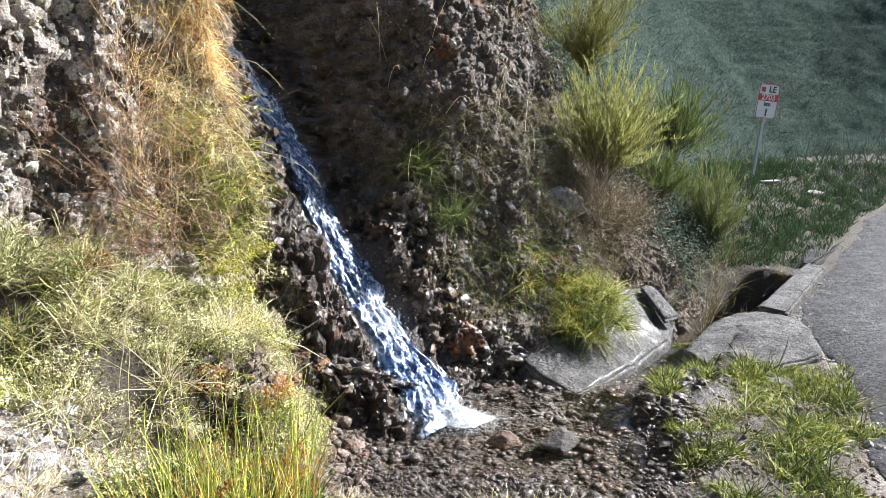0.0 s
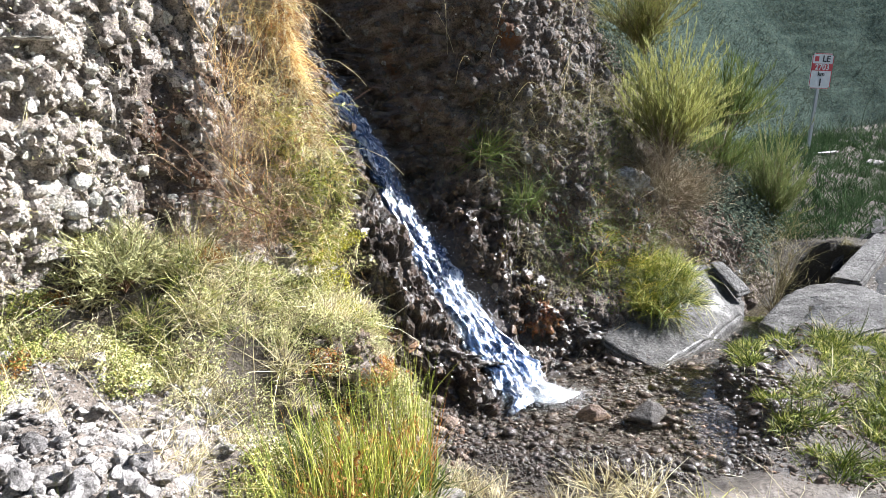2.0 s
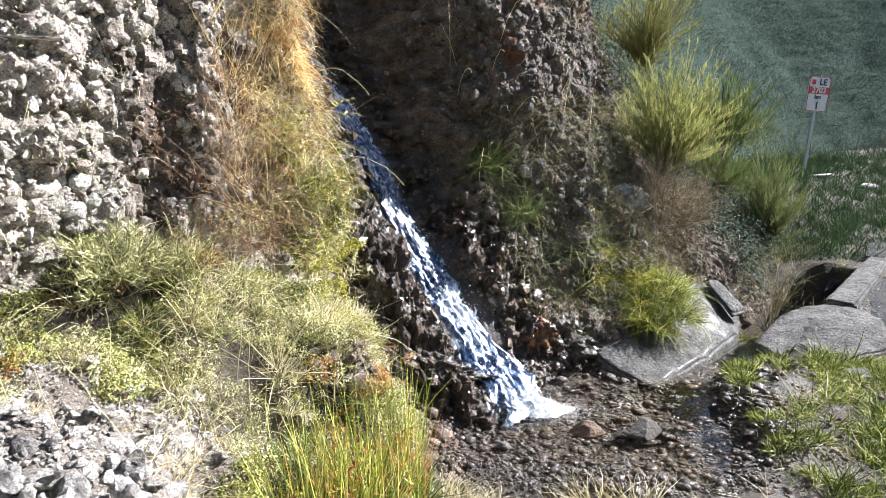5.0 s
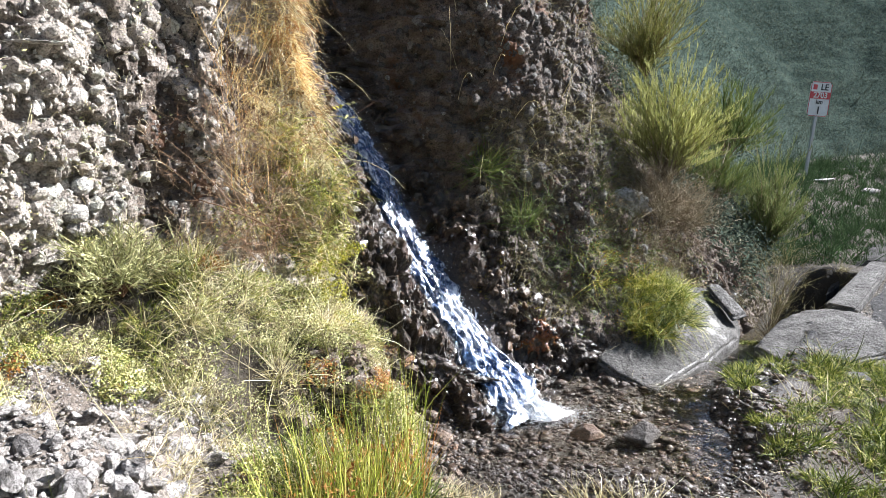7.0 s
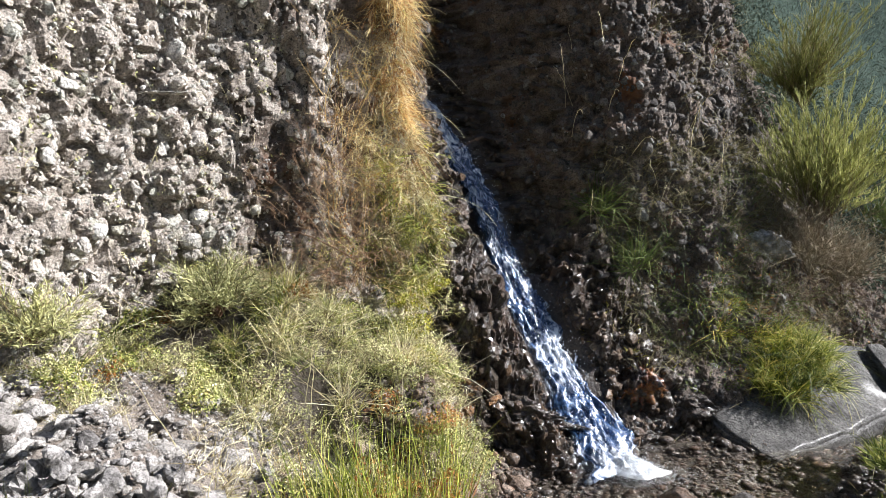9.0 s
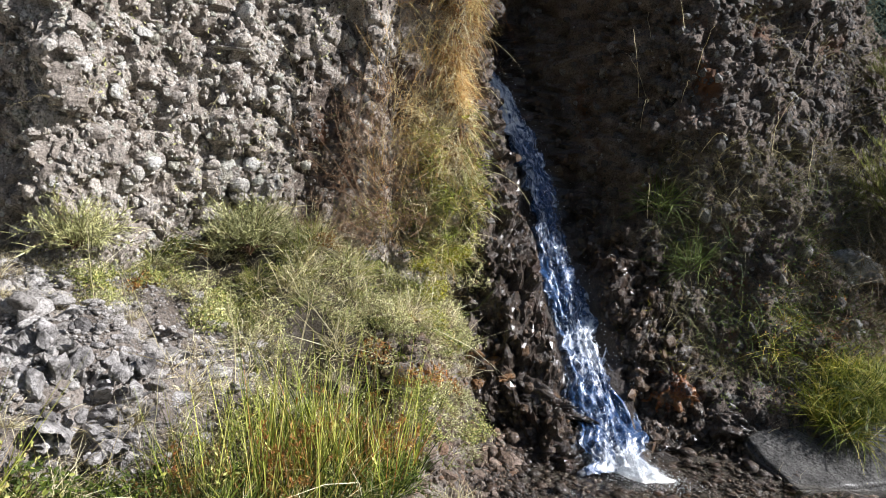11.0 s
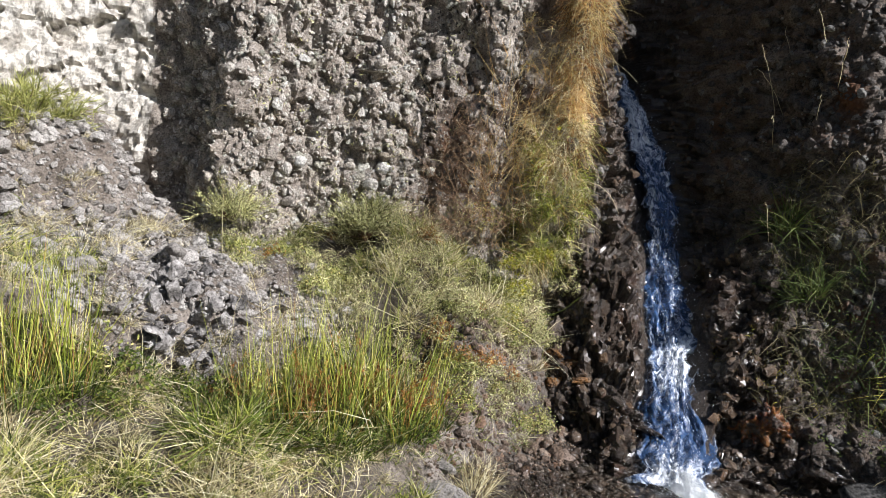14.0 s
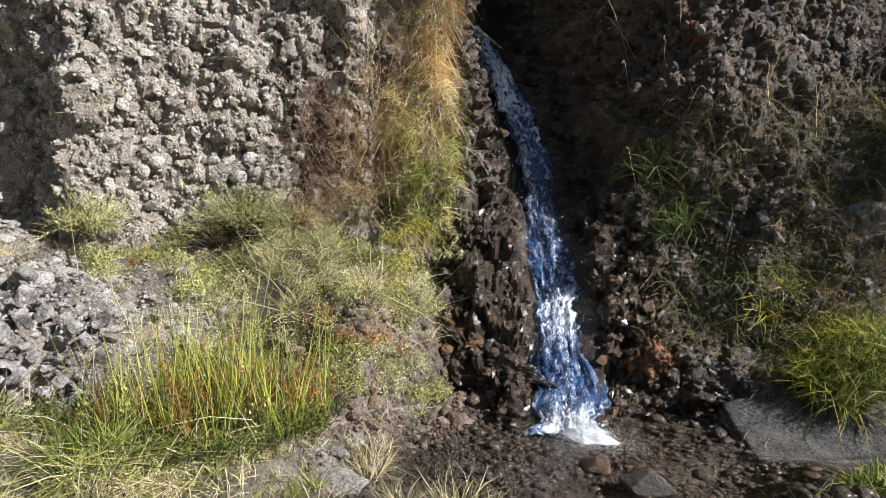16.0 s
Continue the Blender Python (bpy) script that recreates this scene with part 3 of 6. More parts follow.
vs = np.linspace(-0.25, 1, 190)
U = np.repeat(us[:, None], len(vs), 1)
ztop = np.interp(us, np.arange(len(TOP)), TOP)
ZZ = np.where(vs[None, :] < 0, vs[None, :], vs[None, :] * ztop[:, None])
cp, _ = cliff(U.ravel(), ZZ.ravel())
cp = cp.reshape(len(us), len(vs), 3)
tops = []
for k, reach in enumerate((.15, .5, 1.2, 2.6, 6, 20)):          # the hilltop behind the edge
    q = cp[:, -1].copy()
    q[:, 0] -= reach * (0.75 if k else 0.5)
    q[:, 1] += reach * np.interp(us, [0, 10, 16, 27], [0.0, .5, .6, 1.0])
    q[:, 2] += 0.05 + 0.16 * reach + 0.12 * fbm(q, 1.2, 2, 51)
    tops.append(q)
cp = np.concatenate([cp] + [q[:, None] for q in tops], 1)
idx = np.arange(cp.shape[0] * cp.shape[1]).reshape(cp.shape[:2])
quads = np.stack([idx[:-1, :-1].ravel(), idx[1:, :-1].ravel(), idx[1:, 1:].ravel(), idx[:-1, 1:].ravel()], 1)
cv = cp.reshape(-1, 3)
cme = mesh_from("cliff", cv, [quads], [M_ROCK, M_PALE, M_TURF, M_DAMP_SHADED], wetness(cv))
mid = np.repeat(us[:-1], cp.shape[1] - 1)
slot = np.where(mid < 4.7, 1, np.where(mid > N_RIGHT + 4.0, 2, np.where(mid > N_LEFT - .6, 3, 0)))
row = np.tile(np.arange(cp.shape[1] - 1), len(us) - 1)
# patches of the darker rock from u 9.4 on
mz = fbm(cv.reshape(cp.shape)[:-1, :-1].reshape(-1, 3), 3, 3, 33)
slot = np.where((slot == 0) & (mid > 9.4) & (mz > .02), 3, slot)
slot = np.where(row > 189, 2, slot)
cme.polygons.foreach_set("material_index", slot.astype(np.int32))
cme.polygons.foreach_set("use_smooth", mid > N_RIGHT + 4.6)
cliff_ob = new("cliff", cme)
tagged(cliff_ob, "grey-brown pebbly conglomerate rock face of a road cutting", "rock face", kind="structure")


# ---- unseen spur across the road towards the sun, added to close the horizon ----
sa, sb = np.meshgrid(np.linspace(0, 6.2832, 90), np.linspace(0.02, 1, 40))
hx, hy = math.sin(SUN_AZ), math.cos(SUN_AZ)
aa, qq = 32 + 12 * sb * np.cos(sa), -6.3 + 5.0 * sb * np.sin(sa)
px, py = aa * hx + qq * hy, aa * hy - qq * hx
pz = 6.0 * (1 - sb ** 4) + .5 * fbm(np.stack([px.ravel(), py.ravel(), 0 * px.ravel()], 1), .6, 3, 8).reshape(px.shape) - .6
idx = np.arange(px.size).reshape(px.shape)
quads = np.stack([idx[:-1, :-1].ravel(), idx[1:, :-1].ravel(), idx[1:, 1:].ravel(), idx[:-1, 1:].ravel()], 1)
tagged(new("added_hill_spur", mesh_from("added_hill_spur", np.stack([px.ravel(), py.ravel(), pz.ravel()], 1), [quads], M_SOIL)), "unseen earthy hill spur added beyond the bend", "hill", kind="structure")


# ---- unseen slope behind the walker, near side of the road, added to block skylight ----
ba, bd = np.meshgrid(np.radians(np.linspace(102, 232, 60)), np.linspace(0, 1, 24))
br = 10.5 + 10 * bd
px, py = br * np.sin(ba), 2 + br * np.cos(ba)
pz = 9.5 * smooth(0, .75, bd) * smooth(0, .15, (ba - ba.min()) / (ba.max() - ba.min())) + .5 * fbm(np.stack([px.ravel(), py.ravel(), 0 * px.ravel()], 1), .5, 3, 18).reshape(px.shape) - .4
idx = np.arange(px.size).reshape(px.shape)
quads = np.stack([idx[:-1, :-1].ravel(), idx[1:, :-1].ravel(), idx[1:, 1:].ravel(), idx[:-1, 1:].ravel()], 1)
tagged(new("sky_blocking_slope", mesh_from("sky_blocking_slope", np.stack([px.ravel(), py.ravel(), pz.ravel()], 1), [quads], M_TURF)), "unseen dark turf slope added to block skylight", "hill", kind="structure")


# ---- stones ----
def stone_shapes(count, level, rough, seed, flats=5, cut=(.5, .85)):
    """Rounded, uneven stones of about unit radius: (verts, tris)."""
    r = np.random.default_rng(seed)
    out = []
    for k in range(count):
        bm = bmesh.new()
        bmesh.ops.create_icosphere(bm, subdivisions=level, radius=1)
        v = np.array([q.co[:] for q in bm.verts])
        f = np.array([[w.index for w in q.verts] for q in bm.faces])
        bm.free()
        v = v * (1 + rough * fbm(v + 31 * k, 0.9, 2, seed + k)[:, None])
        for _ in range(flats):                       # worn or broken flats
            n = unit(r.normal(size=3))
            h = v @ n
            v = v - np.outer(np.maximum(h - r.uniform(*cut), 0), n) * .92
        v = v * np.array([1, r.uniform(.7, .95), r.uniform(.5, .8)])
        out.append((v, f))
    return out


def turns(count, r):
    q = unit(r.normal(size=(count, 4)))
    w, x, y, z = q.T
    return np.stack([1 - 2 * (y * y + z * z), 2 * (x * y - z * w), 2 * (x * z + y * w), 2 * (x * y + z * w), 1 - 2 * (x * x + z * z), 2 * (y * z - x * w),
                     2 * (x * z - y * w), 2 * (y * z + x * w), 1 - 2 * (x * x + y * y)], 1).reshape(-1, 3, 3)


def frames_on(n, r):
    """Turns that lay a stone's short side along n."""
    a = unit(np.cross(n, unit(r.normal(size=n.shape))))
    b = np.cross(n, a)
    return np.stack([a, b, n], 2)


def stone_heap(name, shapes, pos, rot, size, mat, wet, soft=True):
    vs_, fs_, ws_, base = [], [], [], 0
    pick = np.arange(len(pos)) % len(shapes)
    for k, (v, f) in enumerate(shapes):
        s = pick == k
        if not s.any():
            continue
        p = np.einsum("nij,vj->nvi", rot[s], v) * size[s][:, None, None] + pos[s][:, None]
        fs_.append((f[None] + (np.arange(s.sum()) * len(v))[:, None, None]).reshape(-1, 3) + base)
        vs_.append(p.reshape(-1, 3))
        ws_.append(np.repeat(wet[s], len(v)))
        base += s.sum() * len(v)
    return mesh_from(name, np.concatenate(vs_), fs_, mat, np.concatenate(ws_), soft)


SHAPES1 = stone_shapes(8, 1, .2, 15)
COBBLES = stone_shapes(12, 2, .26, 27, 6, (.5, .85))
BROKEN = stone_shapes(12, 2, .35, 25, 9, (.3, .7))
CHIPS = stone_shapes(14, 1, .5, 26, 4, (.45, .85))
MIXED = COBBLES[:7] + BROKEN[:6]


def piece_meshes(name, shapes, mat, wet):
    return [mesh_from(name, v, [f], mat, np.full(len(v), wet), False) for v, f in shapes]


def cliff_samples(count, u0, u1, z0, z1, r):
    """Even scatter over a stretch of the face."""
    grid_u = np.linspace(u0, u1, 200)
    q = cliff_base(grid_u, np.full(200, (z0 + z1) / 2))
    s = np.concatenate([[0], np.cumsum(np.linalg.norm(np.diff(q, axis=0), axis=1))])
    u = np.interp(r.uniform(0, s[-1], count), s, grid_u)
    return u, r.uniform(z0, z1, count)


def bury(p, limit=0.02):
    return p[:, 2] > ground_z(p[:, 0], p[:, 1], False) - limit


r = np.random.default_rng(21)
u, z = cliff_samples(19000, 4.9, N_LEFT - .4, .5, 3.4, r)
u2, z2 = cliff_samples(6500, N_LEFT - .3, N_RIGHT + .3, .0, 3.1, r)
u3, z3 = cliff_samples(8500, N_RIGHT - .5, N_RIGHT + 3.4, .0, 3.2, r)
u, z = np.concatenate([u, u2, u3]), np.concatenate([z, z2, z3])
p, n = cliff(u, z)
keep = bury(p) & (fall_distance(p) > .19) & ~((u > 11.5) & (u < 12.3) & (z > .9))
u, z, p, n = u[keep], z[keep], p[keep], n[keep]
size = np.clip(np.exp(r.normal(math.log(.016), .6, len(p))), .006, .07)
gorge = (u > N_LEFT - .5) & (u < N_RIGHT + .3)
size = np.where(gorge, size * .75, np.where(u < N_LEFT, size * .72, size * .85))
graze = (u > 8.6) & (u < 11.5) & (r.uniform(0, 1, len(p)) < .5)
flat = (u > 9.3) & (u < 11.9)
size = np.where(flat, size * .9, np.where(graze, size * 1.25, size))
p = p + n * (size * (r.uniform(-.55, .15, len(p)) + .2 * graze - .38 * flat))[:, None]
rot = frames_on(unit(n + .5 * r.normal(size=n.shape)), r)
wet = wetness(p)
big = np.argsort(-size * ((z > .8) & (z < 2.4)))[:280]
rest = np.setdiff1d(np.arange(len(p)), big)
# darker pebbles painted for the shaded side, some strewn from u 9.2 on
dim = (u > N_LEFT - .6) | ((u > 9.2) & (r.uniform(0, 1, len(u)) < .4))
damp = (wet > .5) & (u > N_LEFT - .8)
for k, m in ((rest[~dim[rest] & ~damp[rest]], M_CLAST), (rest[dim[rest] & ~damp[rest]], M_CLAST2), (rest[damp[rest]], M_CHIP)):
    for q, forms in ((k[size[k] >= .021], CHIPS if m is M_CHIP else BROKEN if m is M_CLAST else MIXED), (k[size[k] < .021], CHIPS)):
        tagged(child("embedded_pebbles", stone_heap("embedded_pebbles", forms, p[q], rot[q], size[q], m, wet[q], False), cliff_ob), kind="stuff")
DRYP, WETP = piece_meshes("stone", COBBLES[:10], M_CLAST, 0.0), piece_meshes("stone", BROKEN[:10], M_CHIP, 1.0)
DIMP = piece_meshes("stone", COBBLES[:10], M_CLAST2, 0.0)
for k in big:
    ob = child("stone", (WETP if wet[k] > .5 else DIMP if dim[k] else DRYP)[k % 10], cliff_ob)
    ob.matrix_basis = Matrix.LocRotScale(Vector(p[k]), Matrix(rot[k].tolist()).to_quaternion(), Vector((size[k],) * 3))


# ---- stream bed, beach and scree ----
def ground_scatter(count, centre, radii, r, power=2):
    a = r.uniform(0, 2 * math.pi, count)
    d = np.sqrt(r.uniform(0, 1, count))
    return centre[0] + radii[0] * d * np.cos(a), centre[1] + radii[1] * d * np.sin(a)


def lay(x, y, size, sink=.4):
    return np.stack([x, y, ground_z(x, y) + size * (.6 - sink)], 1)


def loose_stones(name, count, centre, radii, mean, spread, mat, wet, label, seed, shapes=None, keep=None):
    r = np.random.default_rng(seed)
    x, y = ground_scatter(count, centre, radii, r)
    if keep is not None:
        k = keep(x, y)
        x, y = x[k], y[k]
    s = np.clip(np.exp(r.normal(math.log(mean), spread, len(x))), .004, .06)
    pos = lay(x, y, s)
    rot = frames_on(unit(np.array([[0, 0, 1.0]]) + .35 * r.normal(size=(len(x), 3))), r)
    w = np.full(len(x), wet) if np.isscalar(wet) else wet(pos)
    ob = new(name, stone_heap(name, shapes or SHAPES1, pos, rot, s, mat, w, shapes is None))
    tagged(ob, label, "stones", kind="stuff")
    return ob


bed_wet = lambda q: np.clip(1.5 * np.exp(-(((q[:, 0] - .35) / 1.0) ** 4 + ((q[:, 1] - 3.5) / .92) ** 4)), 0, 1)
loose_stones("stream_pebbles", 11000, (.35, 3.65), (1.05, .85), .0075, .65, M_BED, bed_wet, "wet brown and grey pebbles on the stream bed", 41)
loose_stones("beach_gravel", 4500, (-.05, 2.85), (.75, .5), .006, .5, M_BED, bed_wet, "fine grey-brown gravel beside the shallow stream", 42)
loose_stones("bank_gravel", 7500, (-1.6, 1.75), (.75, .8), .005, .8, M_SCREE, 0.0, "pale grey gravel on the dry bank", 43, CHIPS)
loose_stones("ledge_gravel", 7500, (-2.2, .9), (.65, 1.0), .010, .75, M_SCREE, 0.0, "pale dry gravel below the rock ledge", 44, CHIPS)
loose_stones("scree", 1500, (-1.42, 1.6), (.38, .42), .005, .8, M_SCREE, 0.0, "heap of pale angular dry stones in the bank", 45, CHIPS)
loose_stones("scarp_stones", 2200, (-.72, 3.0), (.36, .6), .009, .7, M_BED, 0.0, "stones and clods in the bank's broken edge", 48, CHIPS)
loose_stones("roadside_gravel", 5200, (1.6, 3.8), (1.0, 1.1), .005, .6, M_BED, 0.0, "grey-brown gravel between grass and road", 47)
loose_stones("road_grit", 14000, (2.9, 5.2), (1.0, 2.6), .0045, .6, M_SCREE, 0.0, "loose grey grit on the worn road", 49, CHIPS, lambda x, y: road_off(x, y) < .1)
loose_stones("channel_stones", 500, (1.25, 4.65), (.35, .75), .016, .4, M_BED, 1.0, "dark wet stones in the outflow channel", 46)


def rock_thing(x, y, size, squash, mat, wet, label, seed, name="rock", sink=.25, turn=0, level=4):
    v, f = stone_shapes(1, level, .3, seed, 8, (.4, .8))[0]
    v = v * (1 + .05 * fbm(v, 4, 3, seed)[:, None]) * np.array(squash)
    ob = new(name, mesh_from(name, v * size, [f], mat, np.full(len(v), wet) if np.isscalar(wet) else wet(v * size)))
    ob.matrix_basis = pose(x, y, float(ground_z(np.array([x]), np.array([y]))[0]) + size * squash[2] * (.6 - sink), 0, 0, turn)
    return tagged(ob, label, "rock")


rock_thing(.58, 3.57, .125, (1.15, .85, .95), M_CLAST2, .15, "grey rounded boulder standing in the stream", 71, sink=-.2, turn=20)
rock_thing(.28, 3.60, .10, (1.1, .9, .8), M_BED, .6, "brown wet stone lying in the shallow stream", 72, sink=-.1)
rock_thing(1.0, 3.55, .06, (1.2, .9, .8), M_BED, .6, "small grey wet stone at the stream edge", 73)
rock_thing(.85, 3.75, .05, (1.2, .9, .8), M_BED, .8, "small dark wet stone at the stream edge", 74)
rock_thing(-.24, 2.50, .13, (1.2, .8, .7), M_SCREE, .1, "pale grey angular rock at the foot of the rushes", 75, turn=40)
rock_thing(-.40, 2.58, .07, (1.2, .9, .7), M_SCREE, .1, "pale grey stone beside the gravel beach", 76)
rock_thing(-1.44, 2.07, .09, (1.1, .9, .8), M_SCREE, 0, "pale grey rounded stone on the bank", 77)
rock_thing(-1.36, 1.92, .07, (1.1, .9, .8), M_SCREE, 0, "pale grey rounded stone on the bank", 78)
rock_thing(-1.75, 1.72, .08, (1.3, .9, .6), M_SCREE, 0, "pale flat stone on top of the scree", 79)
for k, (x, y, q) in enumerate([(-1.20, 1.48, .085), (-1.18, 1.72, .08), (-1.24, 1.60, .09), (-1.28, 1.36, .07), (-1.24, 1.86, .075), (-1.40, 1.5, .07), (-1.45, 1.75, .065), (-1.15, 1.60, .06), (-1.16, 1.38, .055)]):
    rock_thing(x, y, q * .5, (.9, 1.1, .9), M_SCREE, 0, "rough pale grey rock of the outcrop in the bank", 250 + k, sink=.45, turn=k * 70)
for k in range(34):
    rr = np.random.default_rng(300 + k)
    x, y = ground_scatter(1, (.35, 3.6), (.9, .6), rr)
    tagged(rock_thing(float(x[0]), float(y[0]), rr.uniform(.018, .042), (1.1, .9, .7), M_BED, 1.0, "wet brown stone on the stream bed", 400 + k), group="stones in the stream")
for k in range(120):
    rr = np.random.default_rng(500 + k)
    x, y = ground_scatter(1, (-2.15, 1.0), (.6, .9), rr) if k < 75 else ground_scatter(1, (-1.55, 1.95), (.5, .45), rr)
    tagged(rock_thing(float(x[0]), float(y[0]), rr.uniform(.15, 1) ** 2 * .085, (1.2, .9, .9), M_SCREE, 0, "pale dry stone on the bank", 600 + k, turn=k * 50, sink=.15, level=3), group="stones on the bank")


# lumps of rock that stand out of the face
def outcrop(name, at, size, squash, mat, label, seed, turn=0, wet=None, rugged=1.0):
    v, f = stone_shapes(1, 5, .35, seed, 7, (.4, .8))[0]
    kn, jo = blocks(v, 2.6, seed)
    v = v * (1 + .26 * (kn - .5) - .14 * (1 - smooth(0, .15, jo)))[:, None]
    k2, j2 = blocks(v + 9, 6.5, seed + 1)
    v = v * (1 + rugged * (.13 * (k2 - .5) - .09 * (1 - smooth(0, .16, j2))))[:, None]
    v = (v * (1 + (.14 * fbm(v, 3.5, 3, seed) + .05 * fbm(v, 13, 2, seed + 2))[:, None])) * np.array(squash) * size
    m = pose(*at, 0, 0, turn)
    w = v @ np.array(m.to_3x3()).T + np.array(at)
    ob = new(name, mesh_from(name, v, [f], mat, wetness(w) if wet is None else wet(w) if callable(wet) else np.full(len(v), wet)))
    ob.matrix_basis = m
    return tagged(ob, label, "rock")


outcrop("rock", (-.02, 4.46, .24), .28, (.75, .75, 1.1), M_RED, "glistening wet rock knob stained iron red beside the fall", 91, rugged=1.8, wet=lambda w: 1 - .5 * smooth(.35, .5, w[:, 2]))
outcrop("rock", (.22, 4.54, .10), .21, (1.1, .8, .9), M_DAMP_SHADED, "dark wet broken rock between fall and concrete", 98, wet=.9, rugged=.3)
for k, (x, y, z, q) in enumerate([(-.90, 3.60, .44, .09), (-.82, 3.66, .38, .11), (-.93, 3.56, .34, .08), (-.74, 3.70, .30, .09), (-.84, 3.58, .28, .07)]):
    outcrop("rock", (x - .03, y + .04, z), q * .85, (1.1, 1.0, .8), M_OCHRE, "ochre stained damp rock step beside the fall", 99 + 40 * k, turn=30 + 70 * k, wet=.6, rugged=.5)
outcrop("rock", (-.55, 3.85, .18), .24, (1.2, .9, .9), M_DAMP_SHADED, "dark wet rock at the foot of the fall", 93, wet=1)
outcrop("rock", (.70, 5.50, .98), .23, (.8, .9, 1.2), M_LICHEN, "pale grey lichen-spotted boulder in the slope", 95)
outcrop("rock", (.68, 5.34, .68), .19, (.8, .9, 1.1), M_LICHEN, "grey boulder in the slope below another", 96)
def knobbly_outcrop(at, size, label, seed):
    """A bulging rock face out of the bank, all knobs and crevices."""
    v, f = stone_shapes(1, 6, .25, seed, 4, (.6, .9))[0]
    v = unit(v) * (.55 + .45 * np.linalg.norm(v, axis=1))[:, None] * np.array(size)
    w = v + np.array(at)
    a1, j1 = blocks(w, 7, seed)
    a2, j2 = blocks(w, 17, seed + 1)
    n = unit(v / np.array(size) ** 2)
    h = .17 * (a1 - .5) - .11 * (1 - smooth(0, .18, j1)) + .08 * (a2 - .5) - .05 * (1 - smooth(0, .25, j2)) + .03 * fbm(w, 11, 3, seed + 2) + .012 * fbm(w, 40, 2, seed + 3)
    ob = new("rock_outcrop", mesh_from("rock_outcrop", v + n * h[:, None], [f], M_KNOB, np.zeros(len(v)), False))
    ob.matrix_basis = pose(*at)
    rr = np.random.default_rng(seed + 9)
    for k in range(int(330 * size[0])):
        d = unit(np.array([rr.uniform(-.2, 1), rr.uniform(-.9, .7), rr.uniform(-.2, 1)]))
        q = rr.uniform(.2, 1) ** 1.5 * .06
        knob = child("knob", KNOBS[k % len(KNOBS)], ob)
        knob.matrix_basis = Matrix.LocRotScale(Vector(d * np.array(size) * rr.uniform(.9, 1.02)), Euler(rr.uniform(0, 6, 3)), Vector((q, q, q)))
    return tagged(ob, label, "rock")


KNOBS = piece_meshes("knob", MIXED, M_KNOB, 0.0)
knobbly_outcrop((-1.44, 1.60, .48), (.37, .36, .37), "knobbly pale grey conglomerate outcrop bulging from the bank", 220)
knobbly_outcrop((-1.86, 1.36, .72), (.16, .20, .15), "small pale knobbly outcrop higher on the bank", 221)
outcrop("rock", (-2.24, 2.85, 2.12), .20, (.8, 1.2, .22), M_PALE, "pale flat rock ledge jutting from the face", 97, turn=-15)

# ---- concrete round the culvert ----
culvert = new("culvert")
tagged(culvert, "old concrete culvert inlet with apron, ramp and kerb beside the road", "culvert")


def slab(name, corners, thick, mat, label, wet=None, cat="concrete", zfun=None):
    """A cast slab: its top follows the corners, subdivided and slightly uneven."""
    bm = bmesh.new()
    tops_ = [bm.verts.new(c) for c in corners]
    face = bm.faces.new(tops_)
    ext = bmesh.ops.extrude_face_region(bm, geom=[face])
    low = [g for g in ext["geom"] if isinstance(g, bmesh.types.BMVert)]
    bmesh.ops.translate(bm, vec=(0, 0, -thick), verts=low)
    bmesh.ops.bevel(bm, geom=[e for e in bm.edges], offset=.018, segments=2, affect="EDGES")
    bmesh.ops.triangulate(bm, faces=bm.faces[:])
    for _ in range(6):
        long = [e for e in bm.edges if e.calc_length() > .05]
        if not long:
            break
        bmesh.ops.subdivide_edges(bm, edges=long, cuts=1)
        bmesh.ops.triangulate(bm, faces=bm.faces[:])
    bmesh.ops.recalc_face_normals(bm, faces=bm.faces[:])
    v = np.array([q.co[:] for q in bm.verts])
    dz = .010 * fbm(v, 6, 3, 61) + .006 * fbm(v, 22, 2, 62) + (zfun(v[:, 0], v[:, 1]) if zfun else 0)
    v[:, 2] += dz
    for q, d in zip(bm.verts, dz):
        q.co.z += d
    for q in bm.faces:
        q.smooth = True
    me = bpy.data.meshes.new(name)
    bm.to_mesh(me)
    bm.free()
    me.materials.append(mat)
    a = me.attributes.new("wet", "FLOAT", "POINT")
    a.data.foreach_set("value", (np.zeros(len(v)) if wet is None else wet(v)).astype(np.float32))
    return child(name, me, culvert, label)


apron_wet = lambda v: .15 * (1 - smooth(.0, .10, v[:, 2] + .05 * fbm(v, 5, 2, 8)))
apron_z = lambda x, y: -.06 + line_distance(x, y, WATERLINE)[0] * np.interp(y, [4.3, 4.7, 5.2, 5.65], [.23, .38, .6, 1.05])
slab("concrete_apron", [(.74, 4.20, 0), (1.22, 4.80, 0), (1.56, 5.30, 0), (1.66, 5.62, 0), (1.40, 5.70, 0), (1.05, 5.36, 0), (.66, 4.98, 0), (.39, 4.46, 0)], .16, M_CONC2,
     "broken grey concrete apron, wet and glistening beside the channel", apron_wet, zfun=apron_z)
ramp_z = lambda x, y: .07 * np.exp(-(((x - 2.25) / .40) ** 2 + ((y - 5.2) / .45) ** 2))
slab("concrete_ramp", [(1.58, 5.0, -.03), (1.64, 4.60, .005), (1.98, 4.50, .025), (2.44, 4.76, .03), (2.60, 5.30, .02), (2.60, 5.66, .015), (2.36, 5.80, .02), (2.16, 5.76, .01), (1.86, 5.44, -.015)], .14, M_CONC2,
     "sloping grey concrete ramp between channel and road", zfun=ramp_z)
